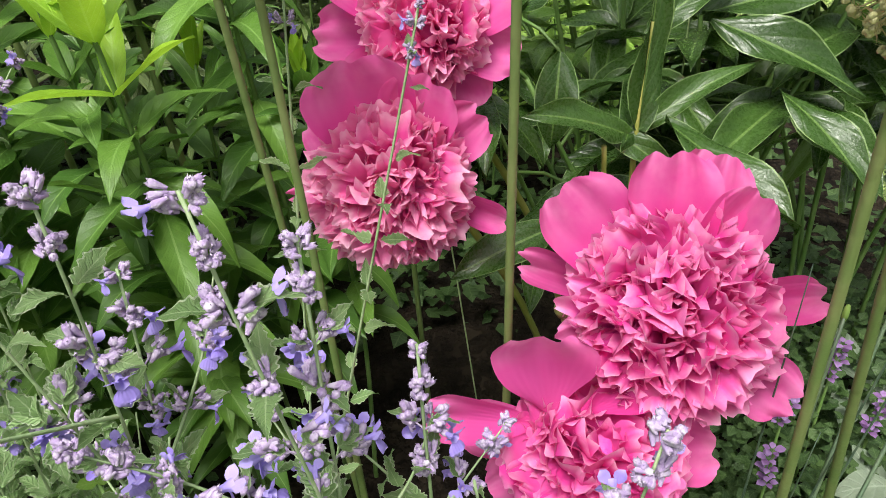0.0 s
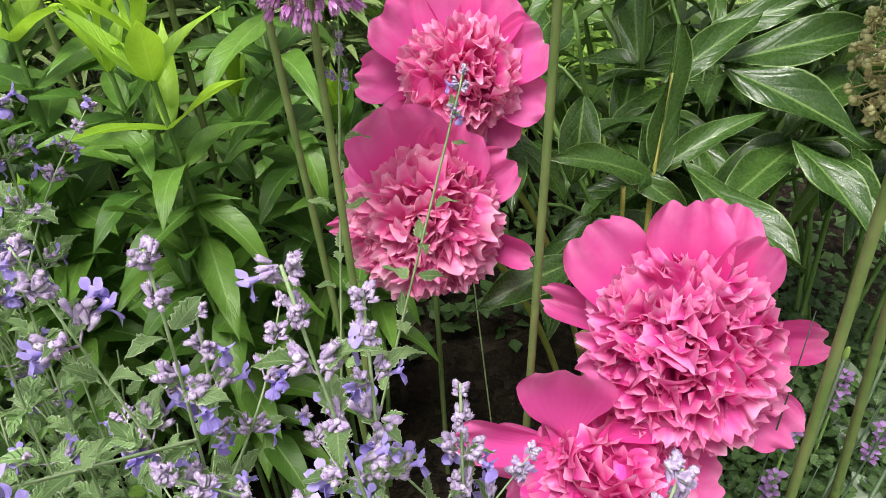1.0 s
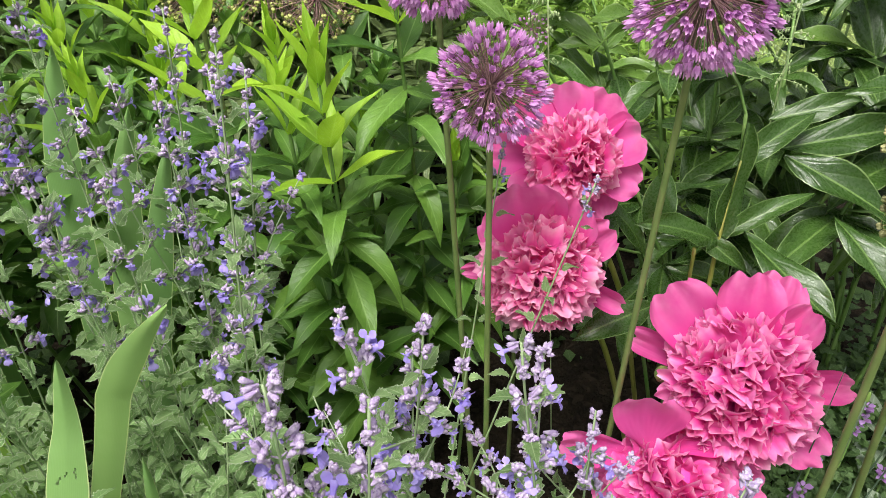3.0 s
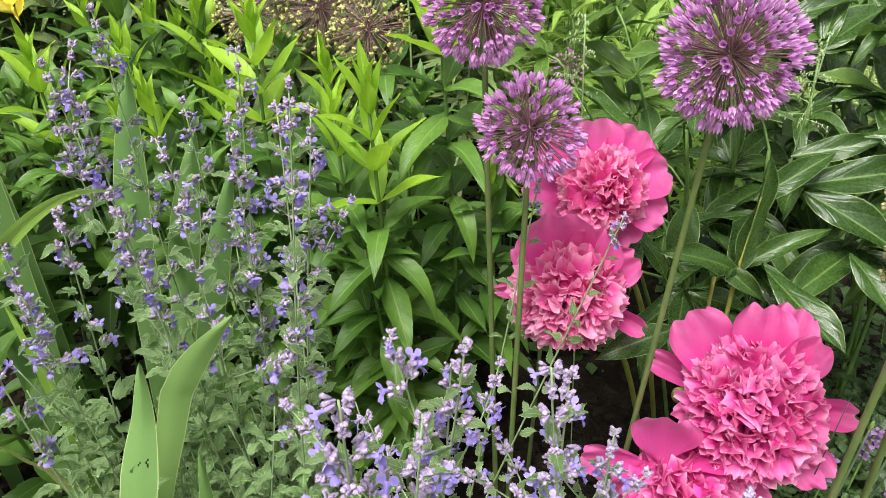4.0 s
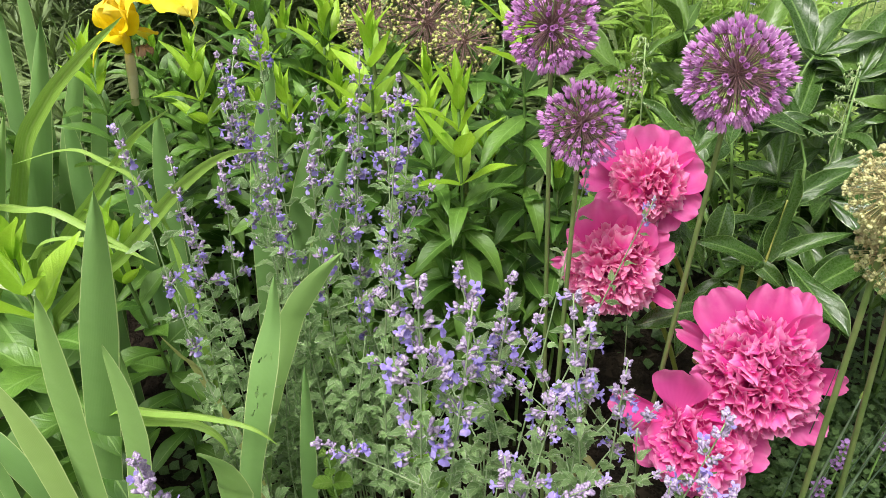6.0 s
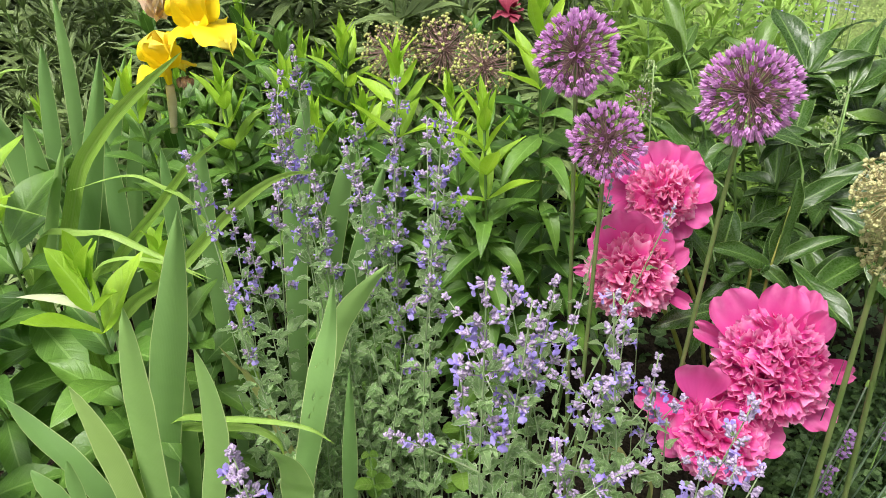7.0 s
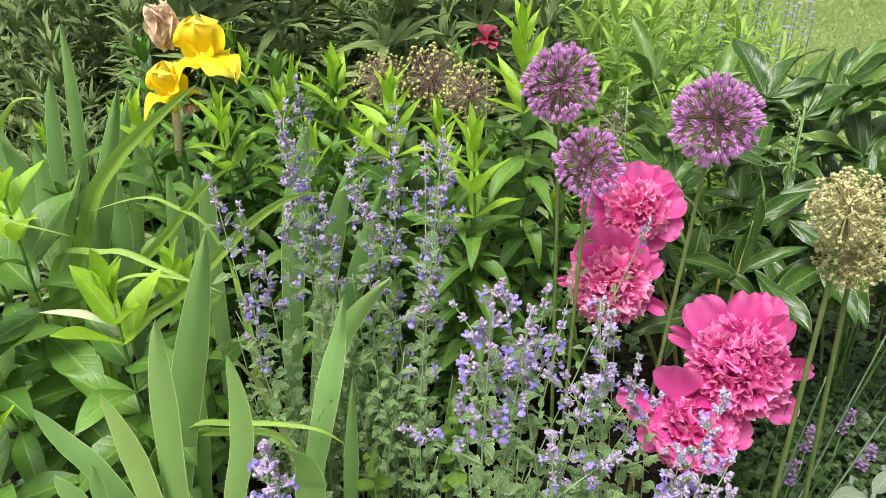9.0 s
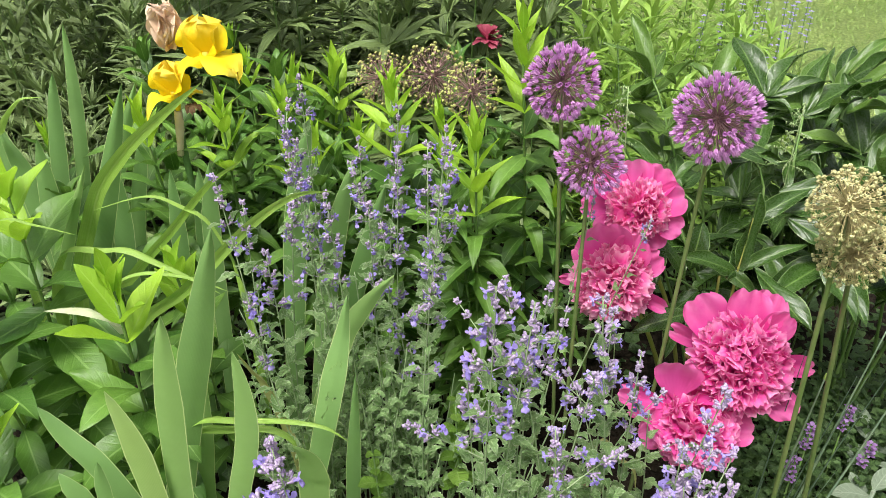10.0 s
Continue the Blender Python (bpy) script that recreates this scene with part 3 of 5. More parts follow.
WHORL = [whorl_mesh(k, (26, 26, 24, 20, 18, 16, 16)[k], (0, 1, 2, 3, 3, 5, 4)[k], (0.0025, 0.004, 0.006, 0.007, 0.008, 0.010, 0.013)[k], (3.6, 4.4, 5.0, 5.4, 5.6, 5.8, 5.8)[k]) for k in range(7)]


def mint_stalk(e, origin, root, tip, whorls, leaf_size=0.027, bow=0.045, gap=0.037, from_z=0.27, sparse=False, plump=1.0, branches=0, thick=0.0015):
    """One square catmint stalk under its clump, with paired leaves, side branches and, towards the tip, whorls of flowers."""
    a, b = Vector(root) - origin, Vector(tip) - origin
    midway = a.lerp(b, 0.55) + Vector((rnd.uniform(-bow, bow), rnd.uniform(-bow, bow), 0))
    way = bend([a, midway, b], 12)
    stalk = part("stalk", Geo().tube(way, [thick * (1 - 0.55 * k / (len(way) - 1)) for k in range(len(way))], 4).mesh("stalk", M_MINT_STEM), e)
    run = [0.0]
    for k in range(1, len(way)):
        run.append(run[-1] + (way[k] - way[k - 1]).length)
    total = run[-1]

    def at(s):
        k = max(1, next((j for j in range(len(run)) if run[j] >= s), len(run) - 1))
        f = (s - run[k - 1]) / (run[k] - run[k - 1])
        return way[k - 1].lerp(way[k], f), (way[k] - way[k - 1]).normalized()

    low = Geo()
    s, node, step = total - 0.003, 0, 0.010 * plump
    turn = rnd.random() * 6.28
    while s > 0.012:
        q, d = at(s)
        if (origin + q).z < from_z:
            break
        x = d.orthogonal().normalized()
        x.rotate(Matrix.Rotation(turn + 1.57 * node, 3, d))
        if node < whorls and (node < 2 or rnd.random() < (0.9 if node < 5 else 0.66)):
            small = plump * min(1.0, 0.75 + 0.09 * node) * rnd.uniform(0.75, 1.15)
            kind = rnd.choice((0, 0, 1)) if node < 2 else rnd.choice((1, 2, 3) if node < 4 else (3, 4, 5, 6))
            m = Matrix.Translation(q) @ Matrix((x, d.cross(x), d)).transposed().to_4x4()
            part("flower_whorl", WHORL[kind], stalk, m @ Matrix.Diagonal((small, small, small, 1)))
        if node > 1:
            grow = leaf_size * min(1.0, (0.44 + 0.09 * node) if whorls else (0.45 + 0.2 * node)) * rnd.uniform(0.8, 1.2)
            for sgn in (-1, 1):
                if sparse and rnd.random() < 0.3:
                    continue
                o = (x * sgn + d * rnd.uniform(0.0, 0.6) + 0.15 * UP).normalized()
                m = put(q + o * 0.003, o, d + 0.4 * UP, grow, rnd.uniform(0.85, 1.15))
                if whorls and node < 10:
                    part("leaf", rnd.choice(MINT_LEAF), stalk, m)
                else:
                    low.sheet(rnd.choice(MINT_SHAPE), 2, 18, 0, m)
                if node > 3 and not sparse:
                    # small leaves of the axil shoot
                    for turned in (-0.7, 0.7):
                        o2 = (o + turned * d.cross(x) + 0.35 * d).normalized()
                        low.sheet(rnd.choice(MINT_SHAPE), 2, 12, 0, put(q + o * 0.005, o2, d + 0.4 * UP, grow * rnd.uniform(0.4, 0.65)))
        if branches and node in (4, 6, 7, 8) and rnd.random() < branches:
            w = rnd.choice((2, 3, 4))
            o = (x * rnd.choice((-1, 1)) + d * rnd.uniform(0.7, 1.2)).normalized()
            top = q + o * 0.024 * (w + rnd.uniform(0.0, 1.2)) + Vector((0, 0, 0.012))
            mint_stalk(e, origin, origin + q, origin + top, w, leaf_size * 0.8, 0.006, gap, from_z, False, plump * 0.9, 0, 0.0009)
        node += 1
        step = min(gap * (0.85 if plump > 1 else 1.0), step + 0.005 * plump) if whorls else 0.027
        s -= step * rnd.uniform(0.85, 1.15)
    if low.f:
        part("foliage", low.mesh("foliage", M_MINT_LEAVES), stalk, label="serrated grey-green leaves")


def mint_clump(centre, tips, shoots, label, spread=0.25, plump=0.9, branches=0.0):
    origin = Vector(centre)
    e = thing("catmint_clump", origin, label, "catmint", "catmint clumps")
    for x, y, z, w in tips:
        root = origin + Vector(((x - origin.x) * spread, (y - origin.y) * spread, 0))
        mint_stalk(e, origin, root, (x, y, z), w, 0.025, plump=plump, branches=branches)
    for x, y, z in shoots:
        root = origin + Vector(((x - origin.x) * 0.6, (y - origin.y) * 0.6, 0))
        mint_stalk(e, origin, root, (x, y, z), 0, 0.020)
    return e


def scatter(x0, x1, y0, y1, z0, z1, count):
    return [(rnd.uniform(x0, x1), rnd.uniform(y0, y1), rnd.uniform(z0, z1)) for _ in range(count)]


mint_clump((-0.30, 0.27, 0.0), [(-0.461, 0.43, 0.868, 12), (-0.447, 0.33, 0.867, 11), (-0.450, 0.17, 0.868, 9), (-0.316, 0.38, 0.861, 12), (-0.234, 0.27, 0.893, 14),
                                (-0.371, 0.38, 0.815, 8), (-0.368, 0.25, 0.811, 6), (-0.354, 0.30, 0.825, 12), (-0.237, 0.31, 0.851, 12), (-0.319, 0.25, 0.803, 7), (-0.27, 0.33, 0.84, 8), (-0.30, 0.31, 0.84, 9)],
           scatter(-0.44, -0.17, 0.21, 0.38, 0.40, 0.65, 27), "tall catmint clump with violet flower spikes and grey-green leaves", plump=0.9, branches=0.15)
mint_clump((-0.43, 0.23, 0.0), [(-0.43, 0.30, 0.84, 8), (-0.405, 0.24, 0.80, 7), (-0.47, 0.25, 0.79, 7), (-0.425, 0.20, 0.76, 6), (-0.44, 0.35, 0.82, 7)],
           scatter(-0.50, -0.38, 0.16, 0.32, 0.48, 0.66, 10), "leafy catmint stalks with sparse violet whorls beside iris blades")
mint_clump((-0.07, 0.14, 0.0), [(-0.155, 0.166, 0.785, 6), (-0.116, 0.068, 0.838, 7), (-0.146, 0.048, 0.866, 7), (-0.060, 0.147, 0.792, 6), (-0.047, 0.189, 0.745, 5), (-0.127, 0.216, 0.712, 4), (-0.013, 0.193, 0.690, 4),
                                (-0.110, 0.165, 0.784, 7), (-0.182, 0.10, 0.736, 5), (-0.06, 0.10, 0.73, 6), (-0.09, 0.06, 0.70, 6)],
           scatter(-0.17, 0.02, 0.03, 0.19, 0.42, 0.62, 30), "bushy catmint clump in flower beside the peonies", plump=1.08, branches=0.35)
mint_clump((0.05, 0.08, 0.0), [(0.069, 0.15, 0.692, 7), (0.035, 0.12, 0.636, 6), (0.062, 0.12, 0.640, 6), (0.083, 0.12, 0.638, 6), (0.04, 0.10, 0.600, 5), (0.085, 0.10, 0.615, 5), (0.06, 0.09, 0.595, 5)],
           scatter(0.0, 0.10, 0.04, 0.14, 0.38, 0.52, 12), "low catmint stalks in front of a drooping peony", 0.3, 1.25, 0.2)
mint_clump((-0.30, -0.08, 0.0), [(-0.316, -0.05, 0.757, 7), (-0.318, -0.045, 0.745, 6)], [], "single catmint spike beside sword-shaped iris leaves", 0.6, 1.35)
for x, y, z, lean in ((-0.012, 0.335, 0.765, -0.20), (-0.078, 0.36, 0.775, -0.10)):
    o = Vector((x + lean, y - 0.02, 0.0))
    e = thing("catmint_stalk", o, "slender catmint stalk before the peony blooms", "catmint", "slender catmint stalks")
    mint_stalk(e, o, o, (x, y, z), 3, 0.016, 0.006, 0.034, 0.3, True, 0.65, 0, 0.0014)

# ---- loosestrife-like leafy stems ----
LANCE = leaves("leaf", 5, M_LANCE, "willow", 0.18, 0.28, (0.2, 1.3), 4, 9, wave=0.04)
YOUNG = leaves("young_leaf", 4, M_YOUNG, "willow", 0.155, 0.4, (-0.2, 0.5), 4, 9, wave=0.02)

BROAD = leaves("leaf", 5, M_LANCE, "lance", 0.20, 0.25, (0.2, 1.0), 4, 9, wave=0.04)
BROAD_YOUNG = leaves("young_leaf", 4, M_YOUNG, "lance", 0.20, 0.35, (-0.2, 0.4), 4, 9, wave=0.03)


def leafy_stem(foot, tip, label, size=0.092, fresh=3, per=3, gap=0.034, from_z=0.24, group="leafy green stems", old=LANCE, young=YOUNG):
    e = thing("leafy_stem", foot, label, "leafy plant", group)
    b = Vector(tip) - Vector(foot)
    way = bend([(0, 0, 0), b * 0.5 + Vector((rnd.uniform(-0.02, 0.02), rnd.uniform(-0.02, 0.02), 0)), b], 6)
    part("stem", Geo().tube(way, [0.0034 - 0.0016 * k / (len(way) - 1) for k in range(len(way))], 6).mesh("leafy_stem", M_SOFT_STEM), e)
    s, node, turn = 1.0, 0, rnd.random() * 6.28
    high = b.length
    while s * high > from_z:
        k = min(len(way) - 2, int(s * (len(way) - 1)))
        q = way[k].lerp(way[k + 1], s * (len(way) - 1) - k)
        new_growth = node < fresh
        rise = 76 - 10 * node if node < 6 else rnd.uniform(-12, 18)
        grow = size * min(0.95, 0.52 + 0.10 * node)
        for j in range(per):
            t = turn + 6.2832 * j / per + rnd.uniform(-0.3, 0.3)
            r = radians(rise + rnd.uniform(-10, 10))
            d = Vector((math.cos(t) * math.cos(r), math.sin(t) * math.cos(r), math.sin(r)))
            mesh = rnd.choice(young if new_growth else old)
            part("young_leaf" if new_growth else "leaf", mesh, e, put(q, d, UP - 0.2 * d, grow * rnd.uniform(0.85, 1.15), rnd.uniform(0.85, 1.2)))
        turn += 1.05 if per == 3 else 1.57
        node += 1
        s -= (gap * (0.35 + 0.2 * min(node, 4))) * rnd.uniform(0.85, 1.15) / high
    return e


BRIGHT = "leafy green stem topped with upright yellow-green young leaves"
for x, y, z in ((-0.376, 0.55, 0.80), (-0.240, 0.468, 0.775), (-0.198, 0.60, 0.875), (-0.554, 0.80, 0.72), (-0.689, 0.62, 0.715)):
    leafy_stem((x + 0.01, y + 0.02, 0.0), (x, y, z), BRIGHT, 0.10, fresh=5)
for x, y, z in ((-0.725, 0.80, 0.72), (-0.719, 0.45, 0.78), (-0.547, 0.55, 0.68), (-0.62, 0.70, 0.70), (-0.45, 0.60, 0.70), (-0.31, 0.57, 0.75), (-0.285, 0.50, 0.735), (-0.49, 0.52, 0.73)):
    leafy_stem((x + 0.01, y + 0.02, 0.0), (x, y, z), BRIGHT, 0.085, fresh=3)
WIDE = "broad-leaved stem with glossy bright green leaves beside iris blades"
for x, y, z, s in ((-0.735, 0.20, 0.81, 0.12), (-0.575, 0.13, 0.735, 0.105), (-0.585, 0.255, 0.675, 0.085), (-0.80, 0.12, 0.70, 0.13), (-0.72, 0.02, 0.62, 0.12), (-0.88, 0.28, 0.74, 0.12), (-0.92, 0.08, 0.60, 0.12), (-0.82, -0.06, 0.52, 0.12), (-0.66, -0.08, 0.44, 0.11), (-1.02, 0.20, 0.62, 0.12)):
    leafy_stem((x - 0.03, y + 0.03, 0.0), (x, y, z), WIDE, s, per=2, fresh=4, old=BROAD, young=BROAD_YOUNG)

sample = [leafy_stem((-0.15 - 0.1 * k, 0.62 + 0.03 * k, 0.0), (-0.14 - 0.1 * k, 0.6 + 0.03 * k, 0.60 + 0.02 * k), "dark green leafy stem in the shade of the bed", fresh=(1, 2, 0)[k], from_z=0.3) for k in range(3)]
for k in range(23):
    x, y = rnd.uniform(-1.0, -0.12), rnd.uniform(0.48, 1.0)
    h = 0.92 + 0.22 * rnd.random() + 0.1 * (y - 0.5)
    copy_thing(rnd.choice(sample), pose(x, y, 0, rnd.uniform(-5, 5), rnd.uniform(-5, 5), rnd.uniform(0, 360)) @ Matrix.Scale(h, 4))

# ---- iris ----


def blade_mesh(way, wide, twist, mat, holes=0, turn_at=None, taper=0.27):
    """One sword leaf along a way from its foot to its tip; holes: where insects have eaten it."""

    def w(v):
        return (0.75 + 0.25 * min(1, v * 2)) * min(1, (1.0001 - v) / taper) ** 0.65

    def fn(u, v):
        k = min(len(way) - 2, int(v * (len(way) - 1)))
        q = way[k].lerp(way[k + 1], v * (len(way) - 1) - k)
        f = v ** 3 if turn_at is None else min(1, max(0, (v - turn_at + 0.1) / 0.2))
        t = twist[0] + (twist[1] - twist[0]) * f * f * (3 - 2 * f)
        side = Vector((math.cos(t), math.sin(t), 0))
        return q + side * (u * wide * w(v)) + side.cross(UP) * (0.16 * wide * (1 - abs(u) ** 1.5))

    g = Geo().sheet(fn, 24 if holes else 6, 140 if holes else 22)
    r = random.Random(4)
    for _ in range(holes):
        i, j = r.randrange(6, 18), r.randrange(66, 96)
        for k in range(r.randrange(2, 7)):
            g.f[j * 24 + i] = None
            i, j = i + r.choice((0, 0, 1, -1)), j + r.choice((0, 1, 1))
    if holes:
        keep = [k for k in range(len(g.f)) if g.f[k]]
        g.uv = [c for k in keep for c in g.uv[4 * k:4 * k + 4]]
        g.f, g.s = [g.f[k] for k in keep], [g.s[k] for k in keep]
    return g.mesh("blade", mat)


def iris_plant(at, blades, label, category="iris"):
    """Each blade: its line from the tip downwards, half width, twist at foot and tip, material."""
    o = Vector(at)
    e = thing("iris_plant", o, label, category, "iris plants")
    for line, wide, twist, mat in blades:
        line = [Vector(q) - o for q in line]
        slope = (line[-1].x - line[-2].x) / (line[-2].z - line[-1].z)
        foot = Vector((line[-1].x + 0.7 * slope * line[-1].z, line[-1].y + 0.01, 0))
        part("blade", blade_mesh(bend([foot, foot.lerp(line[-1], 0.45), foot.lerp(line[-1], 0.8)] + line[::-1], 7), wide, twist, mat), e)
    return e


G, P = M_IRIS_LEAF, M_IRIS_PALE
iris_plant((-0.52, 0.12, 0.0), [(((-0.418, 0.095, 0.859), (-0.448, 0.095, 0.764), (-0.485, 0.095, 0.648), (-0.540, 0.095, 0.463)), 0.0185, (0.2, 0.5), G), (((-0.459, 0.045, 0.788), (-0.471, 0.045, 0.722), (-0.485, 0.045, 0.631), (-0.501, 0.045, 0.513)), 0.0158, (0.0, 0.2), P),
                                (((-0.367, 0.005, 0.796), (-0.366, 0.005, 0.743), (-0.375, 0.005, 0.674), (-0.398, 0.005, 0.591)), 0.0125, (-0.1, 0.1), P), (((-0.537, 0.030, 0.691), (-0.527, 0.030, 0.636), (-0.523, 0.030, 0.576), (-0.522, 0.030, 0.527)), 0.0148, (0.2, 0.4), M_IRIS_FADED),
                                (((-0.652, 0.050, 0.625), (-0.631, 0.050, 0.584), (-0.604, 0.050, 0.543), (-0.581, 0.050, 0.486)), 0.0165, (0.3, 0.7), G), (((-0.492, 0.130, 0.635), (-0.509, 0.130, 0.543), (-0.532, 0.130, 0.422)), 0.0117, (0.3, 0.2), P),
                                (((-0.639, 0.030, 0.541), (-0.631, 0.030, 0.521), (-0.622, 0.030, 0.493)), 0.013, (0.5, 0.3), G), (((-0.570, 0.020, 0.588), (-0.575, 0.020, 0.557), (-0.579, 0.020, 0.517)), 0.009, (0.2, 0.3), G)],
           "iris clump of broad grey-green sword leaves")
o = Vector((-0.375, 0.13, 0.0))
e = thing("iris_plant", o, "iris leaves with one twisted, insect-eaten blade", "iris", "iris plants")
part("blade", blade_mesh(bend([(-0.03, -0.01, 0.0), (-0.025, -0.01, 0.25), Vector((-0.372, 0.110, 0.464)) - o, Vector((-0.350, 0.120, 0.574)) - o, Vector((-0.339, 0.130, 0.629)) - o, Vector((-0.331, 0.142, 0.672)) - o, Vector((-0.325, 0.150, 0.702)) - o, Vector((-0.317, 0.155, 0.749)) - o], 7), 0.0138, (0.05, 0.3), M_IRIS_LEAF, 9, None, 0.36), e, label="sword leaf eaten through by insects")
part("blade", blade_mesh(bend([(-0.09, 0.09, 0.0), (-0.06, 0.09, 0.36), Vector((-0.367, 0.230, 0.593)) - o, Vector((-0.347, 0.230, 0.642)) - o, Vector((-0.319, 0.230, 0.687)) - o, Vector((-0.289, 0.230, 0.724)) - o], 7), 0.0140, (0.1, 0.4), M_IRIS_PALE, 0, None, 0.30), e)
part("blade", blade_mesh(bend([(0.02, -0.07, 0.0), (0.025, -0.07, 0.25), Vector((-0.344, 0.060, 0.527)) - o, Vector((-0.337, 0.055, 0.578)) - o, Vector((-0.335, 0.045, 0.623)) - o, Vector((-0.341, 0.030, 0.655)) - o], 7), 0.0185, (0.0, 0.2), M_IRIS_PALE, 0, None, 0.45), e, label="broad blade with its tip folded over")
part("blade", blade_mesh(bend([(0.0, 0.05, 0.0), (0.01, 0.07, 0.3), Vector((-0.345, 0.22, 0.57)) - o], 8), 0.010, (0.1, 0.6), M_IRIS_LEAF), e)
iris_plant((-0.78, 0.42, 0.0), [(((-0.636, 0.320, 0.891), (-0.697, 0.320, 0.745), (-0.782, 0.320, 0.555), (-0.821, 0.320, 0.462)), 0.0215, (0.1, 0.3), G), (((-0.730, 0.480, 0.822), (-0.783, 0.480, 0.713), (-0.852, 0.480, 0.562)), 0.0150, (0.1, 0.4), G),
                                (((-0.878, 0.55, 0.874), (-0.889, 0.55, 0.794), (-0.907, 0.55, 0.697), (-0.931, 0.55, 0.588)), 0.0120, (0.2, 0.3), G), (((-0.880, 0.50, 0.816), (-0.899, 0.50, 0.750), (-0.929, 0.50, 0.628), (-0.957, 0.50, 0.514)), 0.0155, (0.0, 0.2), G),
                                (((-0.873, 0.42, 0.749), (-0.884, 0.42, 0.668), (-0.900, 0.42, 0.541)), 0.0179, (0.3, 0.2), G), (((-0.687, 0.28, 0.800), (-0.737, 0.28, 0.704), (-0.803, 0.28, 0.563)), 0.0095, (0.2, 0.2), P),
                                (((-0.931, 0.42, 0.756), (-0.914, 0.42, 0.675), (-0.909, 0.42, 0.551)), 0.0205, (0.2, 0.5), G), (((-0.670, 0.42, 0.718), (-0.678, 0.42, 0.641), (-0.688, 0.42, 0.548)), 0.0136, (0.1, 0.1), G),
                                (((-0.742, 0.50, 0.771), (-0.770, 0.50, 0.684), (-0.804, 0.50, 0.577)), 0.0125, (0.2, 0.1), G), (((-0.79, 0.46, 0.70), (-0.80, 0.46, 0.62), (-0.82, 0.46, 0.50)), 0.017, (0.2, 0.3), G), (((-0.98, 0.46, 0.78), (-0.97, 0.46, 0.69), (-0.96, 0.46, 0.57)), 0.019, (0.2, 0.3), G)],
           "tall iris clump of upright grey-green sword leaves")
iris_plant((-0.58, 0.46, 0.0), [(((-0.593, 0.40, 0.749), (-0.606, 0.40, 0.681), (-0.617, 0.40, 0.602)), 0.0137, (0.1, 0.5), G), (((-0.470, 0.47, 0.79), (-0.495, 0.47, 0.70), (-0.52, 0.47, 0.58)), 0.019, (0.1, 0.1), G), (((-0.40, 0.44, 0.75), (-0.43, 0.44, 0.66), (-0.46, 0.44, 0.54)), 0.017, (0.1, 0.4), G),
                                (((-0.650, 0.46, 0.70), (-0.66, 0.46, 0.62), (-0.67, 0.46, 0.50)), 0.016, (0.2, 0.1), G), (((-0.335, 0.37, 0.76), (-0.365, 0.37, 0.67), (-0.40, 0.37, 0.55)), 0.014, (0.1, 0.3), G)],
           "iris clump half hidden behind catmint")

STANDARD = leaves("standard_petal", 3, M_IRIS, "round", 0.60, 0.0, (-0.7, -0.2), 18, 14, cup=0.15, frill=0.15, wave=0.14)
FALL = leaves("fall_petal", 3, M_IRIS, "round", 0.48, 0.0, (1.7, 2.1), 18, 14, cup=-0.12, frill=0.13, wave=0.13)


def iris_bloom(e, at, size, turn, falls=3, standards=3):
    c = Vector(at)
    bloom = part("bloom", Geo().tube([c - UP * size * 0.5, c - UP * size * 0.15, c + UP * size * 0.12], [size * 0.08, size * 0.14, size * 0.10], 8).mesh("bloom_throat", M_IRIS), e, label="bright yellow bearded bloom")
    for k in range(standards):
        t = turn + 2.0944 * k
        w = Vector((math.cos(t), math.sin(t), 0))
        part("standard_petal", STANDARD[k], bloom, put(c, UP + 0.55 * w, -w + 0.5 * UP, size * 1.02))
    for k in range(falls):
        t = turn + 1.0472 + 2.0944 * k
        w = Vector((math.cos(t), math.sin(t), 0))
        part("fall_petal", FALL[k], bloom, put(c, w + 0.3 * UP, UP - 0.3 * w, size * 1.22, 0.95))


e = thing("iris_flower_stalk", (-0.69, 0.52, 0.0), "yellow bearded iris stalk with two blooms and a withered one", "iris")
o = Vector((-0.69, 0.52, 0.0))
part("stem", Geo().tube(bend([(0, 0, 0), (0.0, -0.02, 0.4), Vector((-0.675, 0.475, 0.75)) - o, Vector((-0.655, 0.475, 0.83)) - o], 8), 0.005, 8).mesh("iris_stem", M_IRIS_LEAF), e)
part("husk", Geo().tube([Vector(q) - o for q in ((-0.679, 0.468, 0.715), (-0.675, 0.468, 0.735), (-0.670, 0.468, 0.76), (-0.667, 0.468, 0.785))], [0.0050, 0.0054, 0.0066, 0.0058], 8).mesh("husk", M_HUSK), e, label="papery tan husk")
iris_bloom(e, Vector((-0.618, 0.49, 0.862)) - o, 0.052, -1.35)
iris_bloom(e, Vector((-0.664, 0.465, 0.812)) - o, 0.046, 0.6, 2, 3)
wither = Geo()
for k in range(9):
    t = 0.7 * k
    wither.sheet(leaf("petal", 0.3, 0.3, 0.9, frill=0.10, wave=0.12, seed=k), 10, 12, 0, put((0, 0, -0.02), (0.3 * math.cos(t), 0.3 * math.sin(t), 1), (math.cos(t), math.sin(t), 0), 0.062))
part("withered_bloom", wither.mesh("withered_bloom", M_WITHER), e, Matrix.Translation(Vector((-0.672, 0.49, 0.888)) - o), "crumpled brown withered bloom")
brown = Geo()
for k in range(6):
    brown.sheet(leaf("petal", 0.3, 0.3, 1.2, frill=0.15, wave=0.15, seed=k), 6, 6, 0, put((0, 0, 0), (math.cos(k), math.sin(k), -0.3), UP, 0.016))
